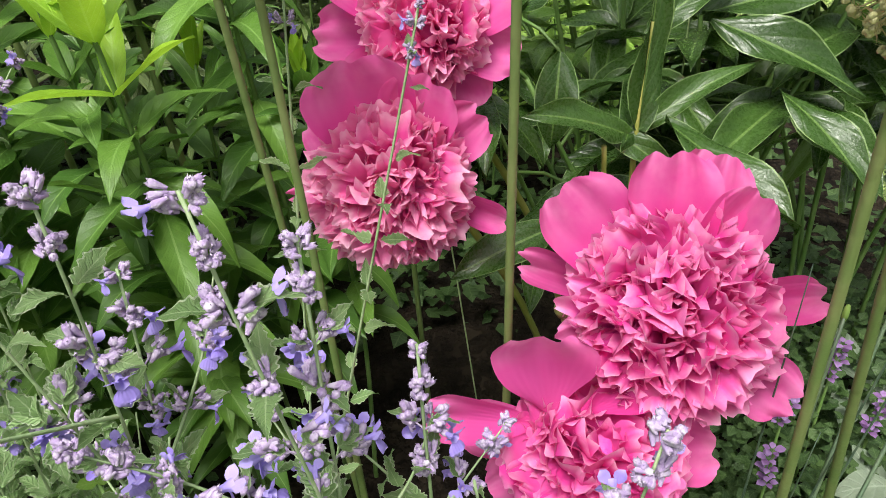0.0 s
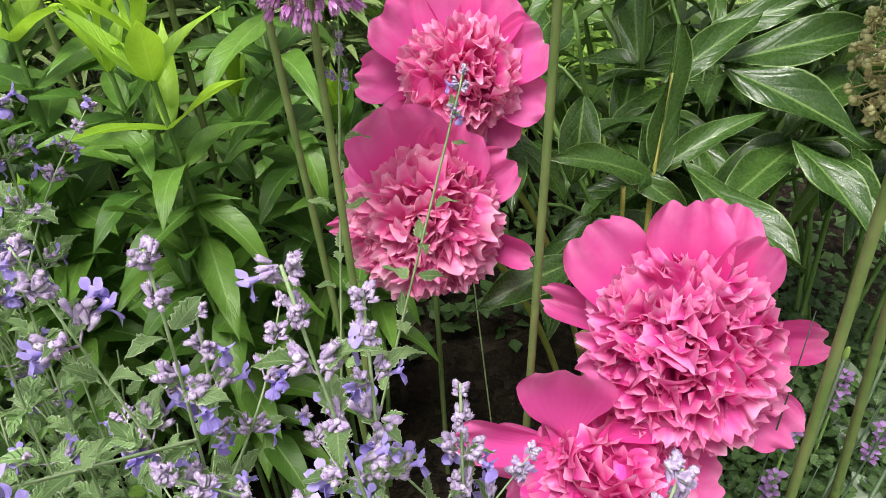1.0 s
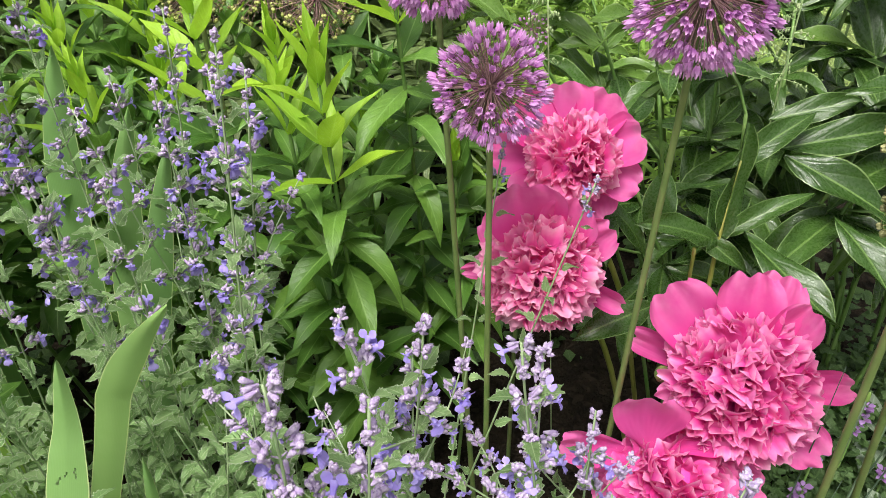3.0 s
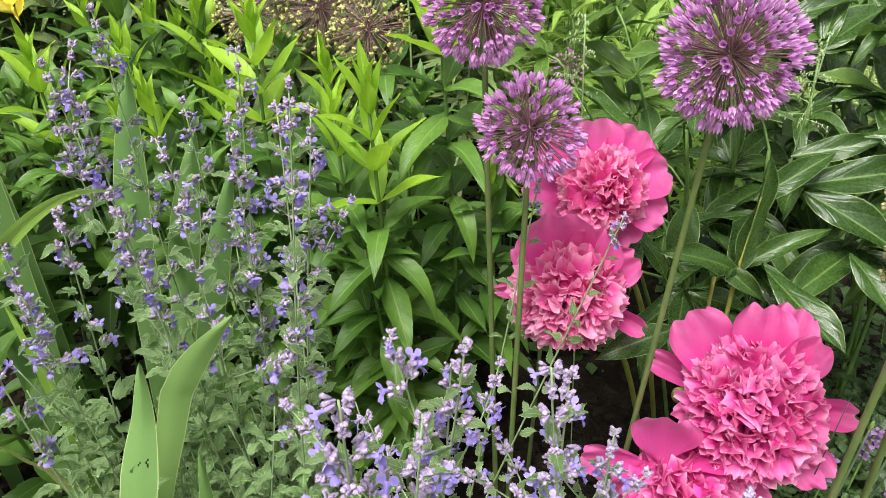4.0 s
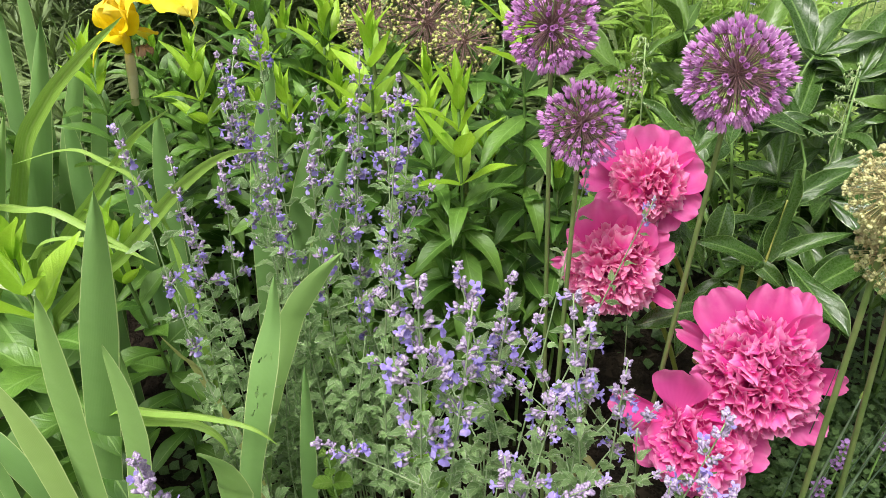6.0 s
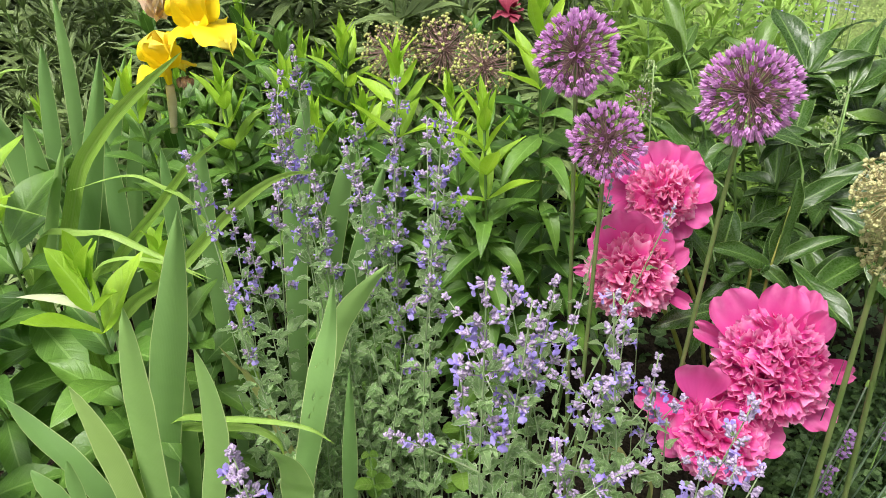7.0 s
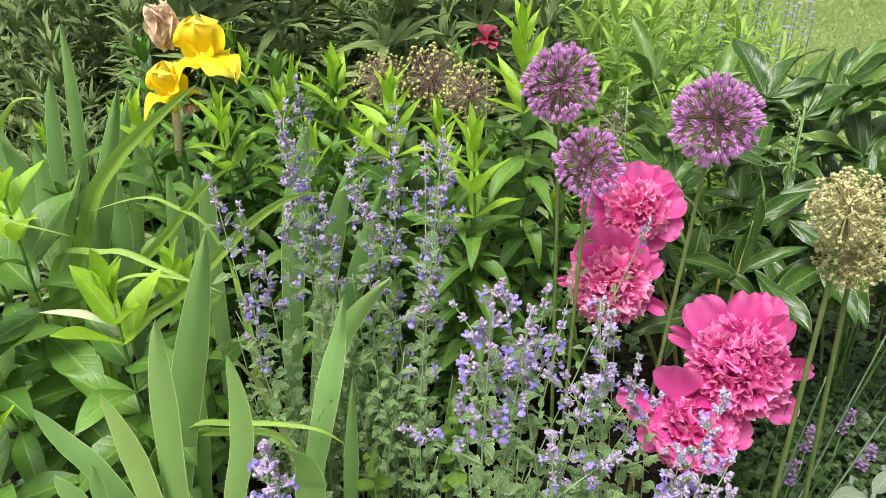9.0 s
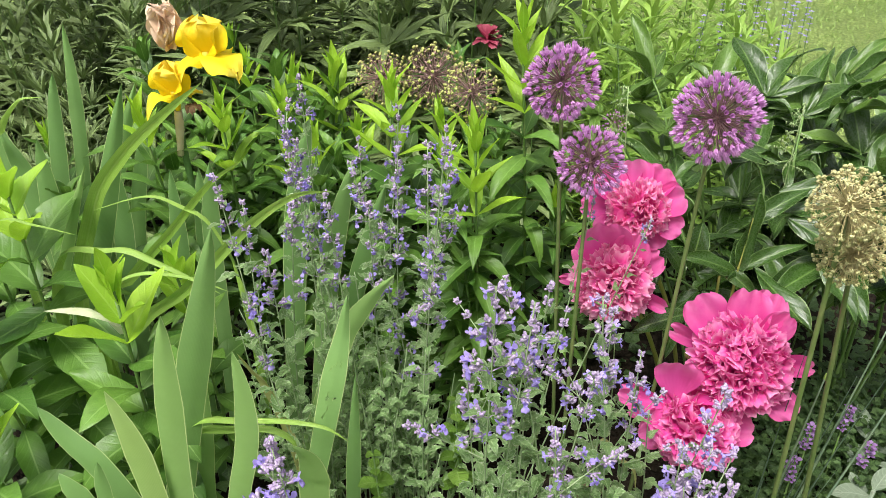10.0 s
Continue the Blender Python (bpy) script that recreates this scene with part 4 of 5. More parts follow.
part("dried_petal", brown.mesh("dried_petal", M_BROWN), e, Matrix.Translation(Vector((-0.640, 0.465, 0.80)) - o))

# ---- daylily straps ----


def strap(e, origin, pts, wide, mat=None, turn=0.3, flat=0.0):
    way = bend([Vector(q) - origin for q in pts], 8)
    w = profile("strap")
    side0 = Vector((math.cos(turn), math.sin(turn), 0))

    def fn(u, v):
        k = min(len(way) - 2, int(v * (len(way) - 1)))
        q = way[k].lerp(way[k + 1], v * (len(way) - 1) - k)
        d = (way[k + 1] - way[k]).normalized()
        side = ((1 - flat) * (UP.cross(d) + 0.25 * side0) + flat * Vector((d.z, 0, -d.x))).normalized()
        return q + side * (u * wide * w(v)) + d.cross(side) * (-0.5 * wide * abs(u) * w(v))

    part("leaf", Geo().sheet(fn, 4, 24).mesh("strap_leaf", mat or M_STRAP), e)


o = Vector((-0.62, 0.22, 0.0))
e = thing("daylily_plant", o, "daylily with long arching yellow-green strap leaves", "daylily")
strap(e, o, [(-0.80, 0.30, 0.02), (-0.79, 0.30, 0.50), (-0.715, 0.300, 0.716), (-0.648, 0.300, 0.805), (-0.576, 0.300, 0.867), (-0.519, 0.300, 0.909)], 0.0115, None, 0.3, 0.8)
strap(e, o, [(-0.50, 0.24, 0.02), (-0.49, 0.25, 0.60), (-0.516, 0.26, 0.735), (-0.560, 0.26, 0.769), (-0.603, 0.26, 0.776), (-0.689, 0.26, 0.743)], 0.0055)
strap(e, o, [(-0.73, 0.24, 0.02), (-0.71, 0.25, 0.56), (-0.653, 0.26, 0.649), (-0.576, 0.26, 0.732), (-0.513, 0.26, 0.802), (-0.461, 0.26, 0.84)], 0.0075, None, 0.3, 0.7)
strap(e, o, [(-0.70, 0.19, 0.02), (-0.68, 0.20, 0.58), (-0.637, 0.20, 0.674), (-0.594, 0.20, 0.707), (-0.531, 0.20, 0.710), (-0.480, 0.20, 0.695)], 0.006)
strap(e, o, [(-0.75, 0.24, 0.02), (-0.74, 0.25, 0.44), (-0.653, 0.250, 0.580), (-0.571, 0.250, 0.649), (-0.468, 0.250, 0.756), (-0.405, 0.250, 0.804), (-0.358, 0.250, 0.814)], 0.0095, None, 0.3, 0.75)
strap(e, o, [(-0.80, 0.24, 0.02), (-0.76, 0.24, 0.62), (-0.66, 0.24, 0.706), (-0.587, 0.24, 0.69), (-0.517, 0.24, 0.655)], 0.008)
strap(e, o, [(-0.97, 0.40, 0.02), (-0.95, 0.40, 0.68), (-0.917, 0.40, 0.764), (-0.866, 0.40, 0.817), (-0.821, 0.40, 0.825)], 0.010)
strap(e, o, [(-0.80, 0.15, 0.02), (-0.79, 0.15, 0.72), (-0.711, 0.15, 0.797), (-0.665, 0.15, 0.798), (-0.614, 0.15, 0.790)], 0.0035)
strap(e, o, [(-0.60, 0.16, 0.64), (-0.605, 0.15, 0.675), (-0.623, 0.14, 0.693), (-0.659, 0.14, 0.690), (-0.688, 0.14, 0.682)], 0.009, M_FADED)
o = Vector((-0.52, 0.06, 0.0))
e = thing("daylily_plant", o, "low daylily leaves arching across the iris foot", "daylily")
strap(e, o, [(-0.60, 0.10, 0.02), (-0.58, 0.10, 0.46), (-0.507, 0.10, 0.575), (-0.439, 0.10, 0.597), (-0.383, 0.10, 0.607), (-0.338, 0.10, 0.606), (-0.312, 0.10, 0.588)], 0.006)
strap(e, o, [(-0.61, 0.11, 0.02), (-0.59, 0.11, 0.44), (-0.519, 0.11, 0.547), (-0.464, 0.11, 0.567), (-0.413, 0.11, 0.578), (-0.387, 0.11, 0.565), (-0.381, 0.11, 0.537)], 0.008)
strap(e, o, [(-0.42, 0.20, 0.02), (-0.42, 0.19, 0.40), (-0.439, 0.175, 0.569), (-0.448, 0.163, 0.610), (-0.457, 0.15, 0.649)], 0.0095, M_YELLOWED)

# ---- peony foliage ----
PLEAF = leaves("leaflet", 6, M_PEONY_LEAF, "lance", 0.185, 0.28, (0.1, 1.2), 8, 12, wave=0.06)
FRESH_LEAF = leaves("leaflet", 6, M_PEONY_FRESH, "lance", 0.175, 0.3, (0.0, 1.0), 8, 12, wave=0.06)


def peony_bush(foot, tips, label, leaf_size=0.10, levels=4, kinds=PLEAF):
    o = Vector(foot)
    e = thing("peony_bush", o, label, "peony", "peony foliage")
    for tip in tips:
        b = Vector(tip) - o
        root = Vector((rnd.uniform(-0.06, 0.06), rnd.uniform(-0.06, 0.06), 0))
        way = bend([root, root.lerp(b, 0.5) + Vector((0, 0, 0.05)), b], 8)
        part("stem", Geo().tube(way, [0.0036 - 0.0016 * k / (len(way) - 1) for k in range(len(way))], 6).mesh("peony_stem", M_SOFT_STEM), e)
        for k in range(levels):
            s = 1 - 0.15 * k
            i = min(len(way) - 2, int(s * (len(way) - 1)))
            q = way[i].lerp(way[i + 1], s * (len(way) - 1) - i)
            d = (rand_way(5, 35) + (0.9 * (way[-1] - way[-3]).normalized() if k == 0 else Vector((0, -0.25, 0)))).normalized()
            reach = rnd.uniform(0.03, 0.07)
            hub = q + d * reach
            part("leaf_stalk", Geo().tube([q, q.lerp(hub, 0.5) + UP * 0.006, hub], 0.0018, 5).mesh("leaf_stalk", M_SOFT_STEM), e)
            x = d.cross(UP).normalized()
            for ang, sz in ((0, 1.1), (42, 0.95), (-42, 0.95), (85, 0.7), (-85, 0.7)):
                a = radians(ang + rnd.uniform(-12, 12))
                w = d * math.cos(a) + x * math.sin(a) + UP * rnd.uniform(-0.35, 0.15)
                part("leaflet", rnd.choice(kinds), e, put(hub, w, UP + 0.4 * Vector((rnd.uniform(-1, 1), rnd.uniform(-1, 1), 0)), leaf_size * sz * rnd.uniform(0.9, 1.3), rnd.uniform(0.62, 1.0)))
    return e


peony_bush((0.20, 0.66, 0.0), [(0.05, 0.58, 0.60), (0.16, 0.62, 0.66), (0.26, 0.58, 0.63), (0.20, 0.66, 0.70), (0.30, 0.58, 0.66), (0.07, 0.62, 0.68), (0.14, 0.70, 0.73), (0.26, 0.70, 0.76), (0.34, 0.66, 0.68), (0.02, 0.56, 0.58)],
           "glossy dark green peony foliage behind the blooms", 0.10, 3)
peony_bush((0.18, 0.92, 0.0), [(-0.06, 0.78, 0.66), (0.02, 0.82, 0.67), (0.08, 0.78, 0.68), (0.18, 0.82, 0.68), (0.27, 0.78, 0.69), (0.36, 0.78, 0.64), (0.40, 0.90, 0.63), (0.30, 0.96, 0.63), (0.10, 0.98, 0.62), (-0.02, 0.96, 0.61)],
           "lighter green peony foliage further back in the bed", 0.09, 3, FRESH_LEAF)
peony_bush((0.42, 0.70, 0.0), [(0.42, 0.60, 0.60), (0.46, 0.68, 0.62), (0.48, 0.80, 0.60), (0.24, 0.74, 0.69), (0.31, 0.76, 0.66), (0.36, 0.70, 0.66), (0.34, 0.62, 0.66), (0.30, 0.66, 0.66), (0.40, 0.80, 0.66), (0.27, 0.86, 0.69)], "peony leaves at the bed's edge", 0.10, 3, PLEAF + FRESH_LEAF)

o = Vector((0.16, 0.56, 0.0))
e = thing("peony_stalk", o, "yellowing peony stalk with long folded dark leaves", "peony")
part("stem", Geo().tube(bend([(0, 0, 0), Vector((0.13, 0.49, 0.40)) - o, Vector((0.123, 0.485, 0.56)) - o, Vector((0.124, 0.49, 0.60)) - o, Vector((0.131, 0.505, 0.675)) - o], 6), [0.0036 - 0.0001 * k - (0.0004 * (k - 18) if k > 18 else 0) for k in range(25)], 7).mesh("yellow_stalk", M_PEONY_STEM), e)
part("side_stem", Geo().tube(bend([Vector((0.13, 0.49, 0.42)) - o, Vector((0.105, 0.48, 0.53)) - o, Vector((0.098, 0.47, 0.60)) - o], 5), 0.002, 6).mesh("side_stalk", M_PEONY_STEM), e)
for a, b, wide, face in (((0.124, 0.49, 0.60), (0.137, 0.515, 0.700), 0.75, (0.6, -1, 0.3)), ((0.124, 0.49, 0.60), (0.200, 0.50, 0.655), 0.62, (-0.3, -0.8, 1)), ((0.118, 0.488, 0.597), (0.058, 0.455, 0.645), 0.85, (0, -0.6, 1)),
                         ((0.140, 0.475, 0.615), (0.208, 0.395, 0.585), 0.9, (0.3, -0.3, 1)), ((0.184, 0.55, 0.655), (0.285, 0.50, 0.625), 0.85, (0.1, -0.6, 1)), ((0.177, 0.56, 0.655), (0.304, 0.58, 0.675), 0.7, (0, -0.6, 1)),
                         ((0.072, 0.53, 0.645), (0.064, 0.495, 0.585), 1.15, (0, -1, 0.5)), ((0.225, 0.50, 0.620), (0.270, 0.42, 0.600), 0.8, (0.2, -0.4, 1)), ((0.09, 0.50, 0.61), (0.150, 0.47, 0.575), 0.7, (0, -0.6, 1)),
                         ((0.060, 0.43, 0.560), (-0.004, 0.385, 0.566), 0.95, (0, -0.7, 1)), ((0.178, 0.60, 0.665), (0.258, 0.60, 0.690), 0.8, (0, -0.7, 1)), ((0.13, 0.52, 0.66), (0.205, 0.56, 0.70), 0.7, (0, -0.7, 1))):
    a, b = Vector(a) - o, Vector(b) - o
    part("leaflet", rnd.choice(PLEAF[:4]), e, put(a, b - a, face, 1.06 * (b - a).length, wide))

# ---- shrub of dark narrow leaves ----


def herb_stem(mat, label, high, size, nodes, width, count, seed):
    e = thing("meadow_herb", (0, 0, 0), label, "herb", "light green herbs")
    part("stem", Geo().tube([(0, 0, 0), (0.01, 0.01, high * 0.5), (0, 0, high)], [0.003, 0.002, 0.001], 5).mesh("stem", M_SOFT_STEM), e)
    g, r = Geo(), random.Random(seed)
    for k in range(nodes):
        rise = 60 if k < 2 else 30 if k < 5 else 8
        for j in range(count):
            t, q = 6.2832 * j / count + 0.7 * k + r.uniform(-0.3, 0.3), radians(rise + r.uniform(-18, 18))
            d = Vector((math.cos(t) * math.cos(q), math.sin(t) * math.cos(q), math.sin(q)))
            g.sheet(leaf("lance", width, 0.25, r.uniform(0.3, 1.2), seed=j), 2, 5, 0, put((0, 0, high - 0.65 * high * k / nodes), d, UP - 0.3 * d, size * r.uniform(0.7, 1.15)))
    part("foliage", g.mesh("foliage", mat), e)
    return e


def whorled_stem(name, mat, label, category, group, high, size, nodes, width, count, seed):
    e = thing(name, (0, 0, 0), label, category, group)
    part("stem", Geo().tube(bend([(0, 0, 0), (0.01, 0.01, high * 0.5), (0, 0, high)], 5), [0.003 - 0.0002 * k for k in range(11)], 5).mesh("stem", M_SOFT_STEM), e)
    g, r = Geo(), random.Random(seed)
    for k in range(nodes):
        z = high - 0.66 * high * (k / nodes) ** 0.9
        rise, droop = ((62, 0.3), (40, 0.6), (22, 0.8), (6, 1.0))[min(3, k // 2)]
        for j in range(count):
            t, q = 6.2832 * j / count + 0.9 * k + r.uniform(-0.25, 0.25), radians(rise + r.uniform(-14, 14))
            d = Vector((math.cos(t) * math.cos(q), math.sin(t) * math.cos(q), math.sin(q)))
            g.sheet(leaf("willow", width, 0.25, droop * r.uniform(0.5, 1.3), seed=j), 2, 5, 0, put((0, 0, z), d, UP - 0.3 * d, size * min(1, 0.55 + 0.13 * k) * r.uniform(0.8, 1.15)))
    part("foliage", g.mesh("foliage", mat), e)
    return e


def spread_out(samples, places, base_high):
    """The samples stand at the first places, copies at the rest."""
    for k, (x, y, h) in enumerate(places):
        m = pose(x, y, 0, rnd.uniform(-6, 6), rnd.uniform(-6, 6), rnd.uniform(0, 360)) @ Matrix.Scale(h / base_high, 4)
        if k < len(samples):
            samples[k].matrix_basis = m
        else:
            copy_thing(rnd.choice(samples), m)


shrubs = [whorled_stem("dark_shrub_stem", M_SHRUB, "dark grey-green shrub stem with whorled narrow leaves", "shrub", "dark narrow-leaved shrub", 0.8, 0.115, 8, 0.085, 8, 10 * k) for k in range(4)]
places = [(rnd.uniform(-1.9, -0.2), rnd.uniform(1.0, 1.8), rnd.uniform(0.72, 0.97)) for _ in range(130)] + [(rnd.uniform(-2.0, -1.0), rnd.uniform(0.75, 1.4), rnd.uniform(0.62, 0.84)) for _ in range(60)] + [(rnd.uniform(-1.9, -0.98), rnd.uniform(0.45, 0.8), rnd.uniform(0.5, 0.66)) for _ in range(16)]
spread_out(shrubs, places, 0.8)

herbs = [herb_stem(M_HERB, "light green herb with narrow leaves", 0.55, 0.08, 11, 0.075, 4, 50 + 10 * k) for k in range(4)]
places = []
while len(places) < 130:
    x, y = rnd.uniform(-0.35, 0.62), rnd.uniform(1.08, 2.3)
    if x < 0.10 + 0.15 * y and not (x < -0.2 and y < 1.6):
        places.append((x, y, rnd.uniform(0.56, 0.72) - 0.16 * max(0, y - 1.3) - (0.09 if x > 0.12 else 0)))
spread_out(herbs, places, 0.55)

# ---- low growth and small things ----


def cover_mesh(x0, x1, y0, y1, count, z0, z1, size, seed, mat, thin=None):
    """Low round leaves over the soil."""
    g, r = Geo(), random.Random(seed)
    shapes = [leaf("round", 0.45, 0.2, 0.6, seed=k) for k in range(4)]
    while len(g.f) < count * 4:
        x, y = r.uniform(x0, x1), r.uniform(y0, y1)
        if thin and not thin(x, y):
            continue
        t = r.random() * 6.2832
        g.sheet(shapes[r.randrange(4)], 2, 2, 0, put((x, y, r.uniform(z0, z1)), (math.cos(t), math.sin(t), r.uniform(-0.3, 0.3)), (r.uniform(-0.4, 0.4), r.uniform(-0.4, 0.4), 1), size * r.uniform(0.6, 1.3)))
    return g.mesh("low_leaves", mat)


def on_bed(x, y):
    """Uneven patches inside the bed's edge, thickest towards its middle."""
    edge = ((x + 0.55) / 1.38) ** 4 + ((y - 0.95) / 1.18) ** 4
    return ((x + 0.0) / 0.36) ** 2 + ((y - 0.55) / 0.33) ** 2 > 1 and edge < 0.9 + 0.25 * noise.noise((3 * x, 3 * y, 7)) and noise.noise((4 * x, 4 * y, 1)) > -0.35


solid("ground_cover", cover_mesh(-2.0, 0.9, -0.25, 2.2, 13000, 0.0, 0.14, 0.026, 3, M_COVER, on_bed), (0, 0, 0), "low carpet of small round green leaves over the soil", "ground cover", kind="stuff")
solid("ground_cover", cover_mesh(0.15, 0.75, 0.2, 0.75, 11000, 0.10, 0.28, 0.0125, 4, M_COVER, lambda x, y: ((x - 0.45) / 0.3) ** 2 + ((y - 0.47) / 0.27) ** 2 < 1 + 0.4 * noise.noise((5 * x, 5 * y, 2))), (0, 0, 0), "dense creeping plants with tiny leaves beside the peonies", "ground cover", kind="stuff")

BALM = leaves("leaf", 4, M_BALM, "round", 0.46, 0.2, (0.3, 1.0), 4, 6, teeth=6, wave=0.06)
for x, y, z in ((-0.325, 0.20, 0.45), (-0.29, 0.17, 0.38), (-0.25, 0.16, 0.42), (-0.20, 0.12, 0.36), (-0.34, 0.12, 0.36), (-0.23, 0.27, 0.50)):
    e = thing("balm_shoot", (x, y, 0), "short balm shoot with scalloped bright green leaves", "herb", "balm shoots")
    part("stem", Geo().tube([(0, 0, 0), (0.005, 0, z * 0.5), (0, 0, z)], 0.0014, 5).mesh("balm_stem", M_SOFT_STEM), e)
    for k in range(7):
        for sgn in (-1, 1):
            t = 1.57 * k + 0.4
            part("leaf", rnd.choice(BALM), e, put((0, 0, z - 0.028 * k), (sgn * math.cos(t), sgn * math.sin(t), 0.3), UP, 0.026 * min(1, 0.5 + 0.2 * k) * rnd.uniform(0.8, 1.2)))

SILVER = leaves("leaf", 3, M_SILVER, "lance", 0.24, 0.2, (0.3, 1.1), 4, 8, wave=0.04)
for x, y, z in ((0.40, 0.56, 0.24), (0.36, 0.40, 0.30), (0.46, 0.50, 0.22)):
    e = thing("silver_leaf_plant", (x, y, 0), "low plant with pale silver-grey leaves", "silver plant", "silver-leaved plants")
    part("stem", Geo().tube([(0, 0, 0), (0, 0, z)], 0.003, 6).mesh("silver_stem", M_SILVER), e)
    for k in range(4):
        t = 2.4 * k + x * 20
        part("leaf", SILVER[k % 3], e, put((0, 0, z - 0.015 * k), (math.cos(t), math.sin(t), 0.45), UP, 0.058 * rnd.uniform(0.8, 1.2)))


def small_spire(name, at, high, mat, label, category, group, size=0.009, rows=9, gap=0.011):
    e = thing(name, at, label, category, group)
    part("stem", Geo().tube([(0, 0, 0), (0.004, 0.003, high * 0.6), (0, 0, high)], 0.0014, 5).mesh("spire_stem", M_SOFT_STEM), e)
    for k in range(rows):
        g = Geo()
        for j in range(5):
            t = 1.2566 * j + k
            d = Vector((math.cos(t), math.sin(t), 0.5))
            g.sheet(leaf("round", 0.4, 0.1, 0.7, frill=0.1, seed=j), 3, 3, 0, put(d * 0.002, d, UP, size * rnd.uniform(0.7, 1.2)))
        part("flower_ring", g.mesh("flower_ring", mat), e, Matrix.Translation((rnd.uniform(-0.5, 0.5) * size, 0, high - gap * k)) @ Matrix.Rotation(0.5 * k, 4, "Z"))
    return e


for x, y, h in ((0.27, 0.45, 0.36), (0.245, 0.40, 0.34), (0.33, 0.50, 0.36), (0.36, 0.46, 0.33)):
    small_spire("bugle_spire", (x, y, 0), h, M_AJUGA, "short dull purple flower spire near the bed's edge", "wildflower", "dull purple spires", 0.008, 5)
for x, y, h in ((0.28, 2.0, 0.56), (0.33, 2.05, 0.54), (0.42, 2.1, 0.54), (0.46, 2.0, 0.52), (0.24, 2.1, 0.47), (0.36, 1.9, 0.44), (0.50, 2.1, 0.46), (0.22, 1.9, 0.49), (0.27, 1.85, 0.46), (0.31, 1.9, 0.50), (0.39, 1.92, 0.47), (0.41, 1.95, 0.52), (0.17, 1.95, 0.48), (0.44, 2.05, 0.50), (0.35, 2.0, 0.51)):
    small_spire("salvia_spire", (x, y, 0), h, M_COROLLA, "distant blue-violet flower spire by the lawn", "salvia", "blue-violet spires", 0.0075, 6, 0.019)


def tuft(name, at, high, mat, label, category, size, petals=14, group=""):
    e = thing(name, at, label, category, group)
    part("stem", Geo().tube([(0, 0, 0), (0, 0, high)], 0.002, 5).mesh("tuft_stem", M_SOFT_STEM), e)
    g = Geo()
    for k in range(petals):
        d = rand_way(-10, 80)
        g.sheet(leaf("petal", 0.3, 0.1, 0.6, frill=0.08, seed=k), 3, 4, 0, put((0, 0, 0), d, UP, size * rnd.uniform(0.7, 1.1)))
    part("flower_head", g.mesh("flower_head", mat), e, Matrix.Translation((0, 0, high)))
    return e


tuft("red_flower", (-0.332, 1.1, 0), 0.682, M_RED, "dull red flower head before dark shrubs", "flower", 0.034, 26)
tuft("pink_flower", (0.347, 1.2, 0), 0.62, M_PINK, "small pink bud above peony leaves", "flower", 0.02, 10, "small pink buds")
tuft("pink_flower", (0.385, 1.0, 0), 0.65, M_PINK, "small pink bud above peony leaves", "flower", 0.025, 10, "small pink buds")
globe("purple_allium", FLORET, "floret", (-0.062, 0.61, 0.750), (-0.07, 0.64, 0.0), 0.018, 50, M_ALLIUM_STEM, 0.003, "small dark purple allium half hidden by leaves", "purple alliums")


def panicle(foot, tip, label):
    o = Vector(foot)
    e = thing("grass_panicle", o, label, "grass", "grass panicles")
    b = Vector(tip) - o
    way = bend([(0, 0, 0), b * 0.6, b], 6)
    part("stem", Geo().tube(way, 0.0009, 4).mesh("grass_stem", M_PANICLE), e)
    for k in range(16):
        q = b - Vector((0, 0, 0.006 * k)) if k else b
        d = rand_way(-30, 20)
        reach = 0.008 + 0.0016 * k
        g = Geo().tube([(0, 0, 0), d * reach * 0.6 + UP * 0.002, d * reach - UP * 0.003], 0.0004, 3)
        for j in range(5):
            f = 0.4 + 0.15 * j
            g.blob(d * reach * f + Vector((rnd.uniform(-1, 1), rnd.uniform(-1, 1), rnd.uniform(-1, 1))) * 0.0025, (0.0011, 0.0011, 0.0024), 0, sides=4, rings=3)
        part("spikelet_branch", g.mesh("spikelet_branch", M_PANICLE), e, Matrix.Translation(q))


panicle((0.20, 0.66, 0.0), (0.186, 0.62, 0.79), "pale green feathery grass panicle above peony leaves")
panicle((0.0, 0.64, 0.0), (-0.05, 0.60, 0.81), "pale green feathery grass panicle behind alliums")

o = Vector((0.19, 0.26, 0.0))
e = thing("dark_grass_tuft", o, "tuft of thin dark grass blades beside the peonies", "grass")
for tip in ((0.178, 0.30, 0.63), (0.24, 0.30, 0.60), (0.27, 0.34, 0.58), (0.20, 0.28, 0.52), (0.31, 0.36, 0.62), (0.23, 0.24, 0.50), (0.16, 0.25, 0.46)):
    b = Vector(tip) - o
    part("grass_blade", Geo().tube(bend([(rnd.uniform(-0.02, 0.02), rnd.uniform(-0.02, 0.02), 0), b * 0.5 + Vector((-0.015, 0, 0.02)), b], 6), [0.0016, 0.0016, 0.0016, 0.0016, 0.0016, 0.0014, 0.0013, 0.0012, 0.001, 0.0008, 0.0007, 0.0005, 0.0003], 4).mesh("grass_blade", M_DARK_GRASS), e)

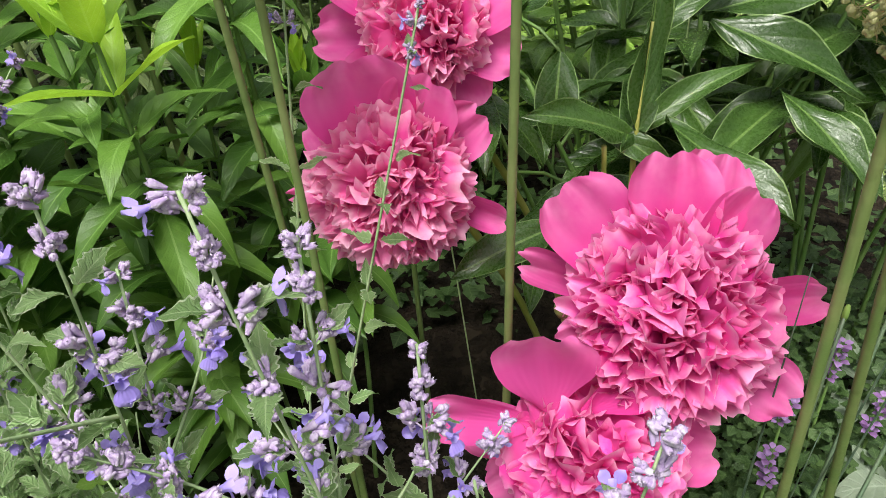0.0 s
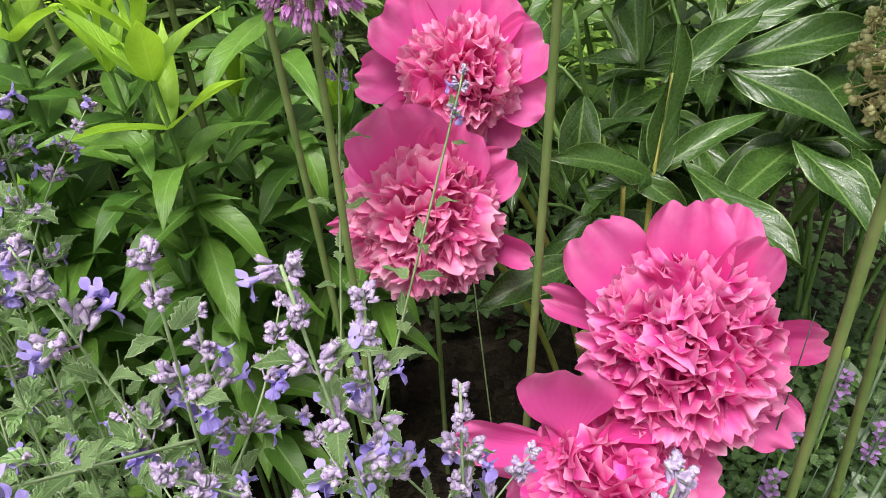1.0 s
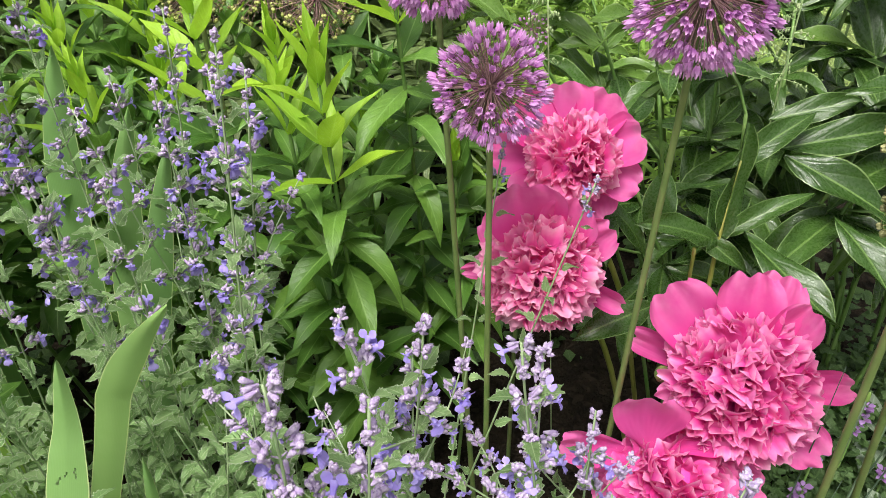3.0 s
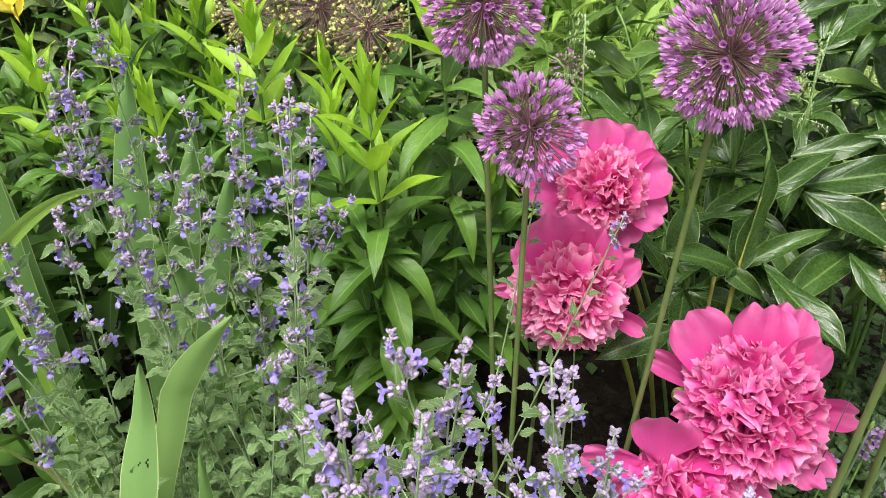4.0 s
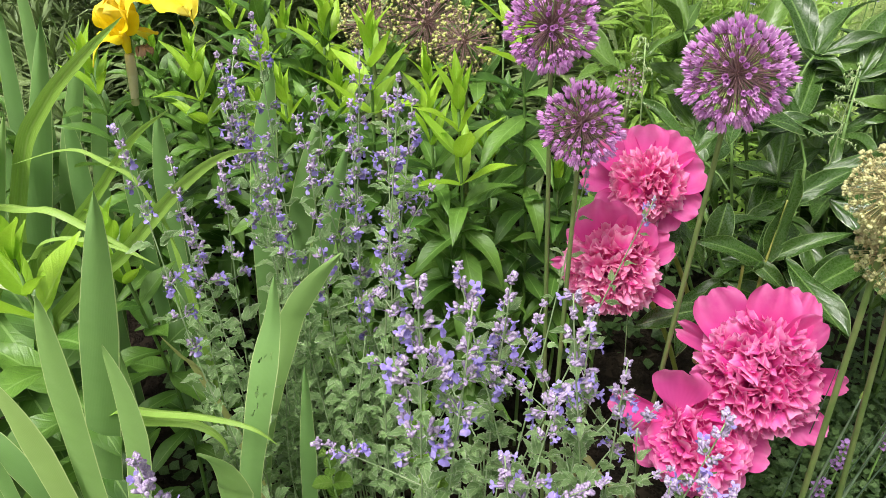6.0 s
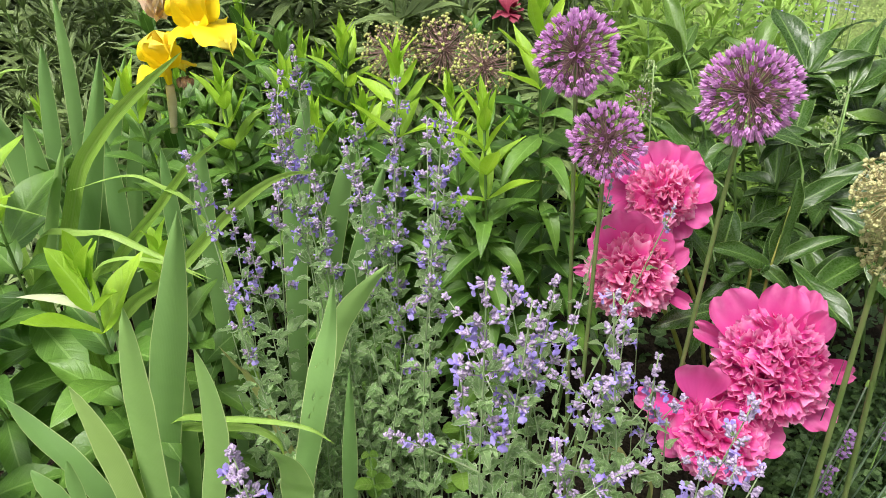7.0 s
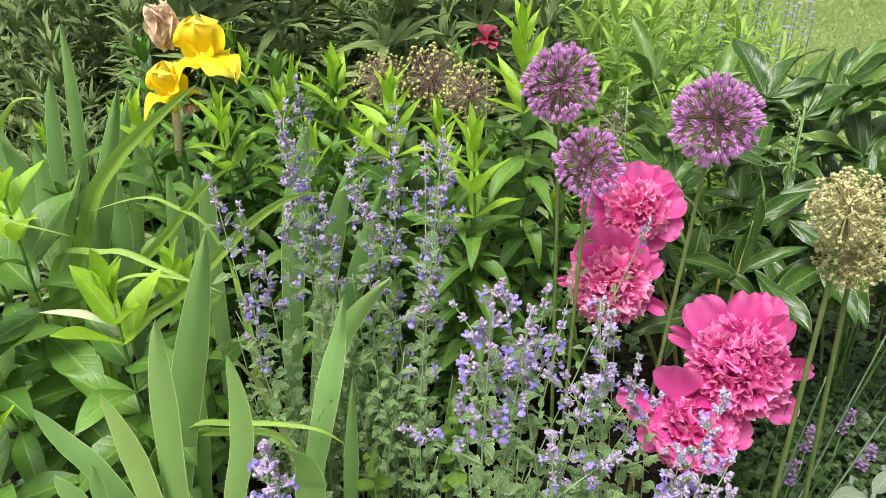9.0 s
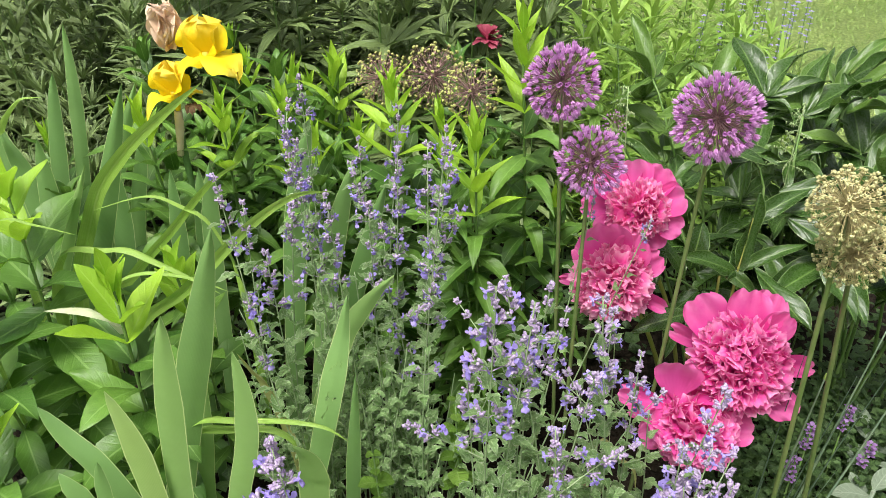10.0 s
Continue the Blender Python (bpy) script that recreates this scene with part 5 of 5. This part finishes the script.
o = Vector((0.12, 0.16, 0.0))
e = thing("glaucous_grass", o, "leaning blue-green round stems with yellow tips", "grass")
for tip, bow in (((0.296, 0.40, 0.600), 0.0), ((0.215, 0.32, 0.575), 0.01), ((0.36, 0.42, 0.55), 0.02)):
    b = Vector(tip) - o
    way = bend([(0, 0, 0), b * 0.55 + Vector((0, 0, bow)), b], 8)
    part("blade", Geo().tube(way, [0.0026 - 0.0016 * k / (len(way) - 1) for k in range(len(way))], 6).mesh("round_blade", M_GLAUCOUS), e)
    part("tip", Geo().blob((0, 0, 0), (0.0022, 0.0022, 0.007), sides=6, rings=5).mesh("tip", M_BALM), e, Matrix.Translation(b), "yellow-green bud tip")

o = Vector((-0.05, 0.24, 0.0))
e = thing("withered_bulb_leaves", o, "withered tan bulb leaves curling over among stems", "dried leaves")
strap(e, o, [(-0.07, 0.22, 0.02), (-0.06, 0.21, 0.40), (-0.048, 0.20, 0.485), (-0.035, 0.19, 0.47)], 0.008, M_HUSK)
strap(e, o, [(-0.05, 0.25, 0.02), (-0.05, 0.21, 0.50), (-0.016, 0.20, 0.512), (0.001, 0.19, 0.508), (0.006, 0.19, 0.470)], 0.004, M_YELLOWED)

# flower bud of the large peony
o = Vector((0.12, 0.50, 0.0))
e = thing("peony_bud", o, "closed green peony bud flushed red on its stem", "peony")
b = Vector((0.058, 0.335, 0.572)) - o
part("stem", Geo().tube(bend([(0, 0, 0), b * 0.6 + Vector((0.03, 0.03, 0.06)), b], 8), 0.0025, 6).mesh("bud_stem", M_PEONY_STEM), e)
part("bud", Geo().blob((0, 0, 0), (0.0065, 0.0065, 0.008), sides=10, rings=8).mesh("bud", M_SEPAL), e, Matrix.Translation(b))

# lawn blades
g, r = Geo(), random.Random(5)
while len(g.f) < 14000:
    x, y = r.uniform(0.3, 2.6), r.uniform(2.0, 5.0)
    h, t = r.uniform(0.008, 0.022), r.random() * 6.28
    k = len(g.v)
    g.v += [Vector((x - 0.003 * math.cos(t), y - 0.003 * math.sin(t), -0.03)), Vector((x + 0.003 * math.cos(t), y + 0.003 * math.sin(t), -0.03)), Vector((x + r.uniform(-0.02, 0.02), y + r.uniform(-0.02, 0.02), h - 0.03))]
    g.f.append((k, k + 1, k + 2))
    g.s.append(0)
    g.uv += [(0, 0), (1, 0), (0.5, 1)]
solid("lawn_grass", g.mesh("lawn_grass", M_GRASS), (0, 0, 0), "short mown grass blades of the lawn", "grass", kind="stuff")
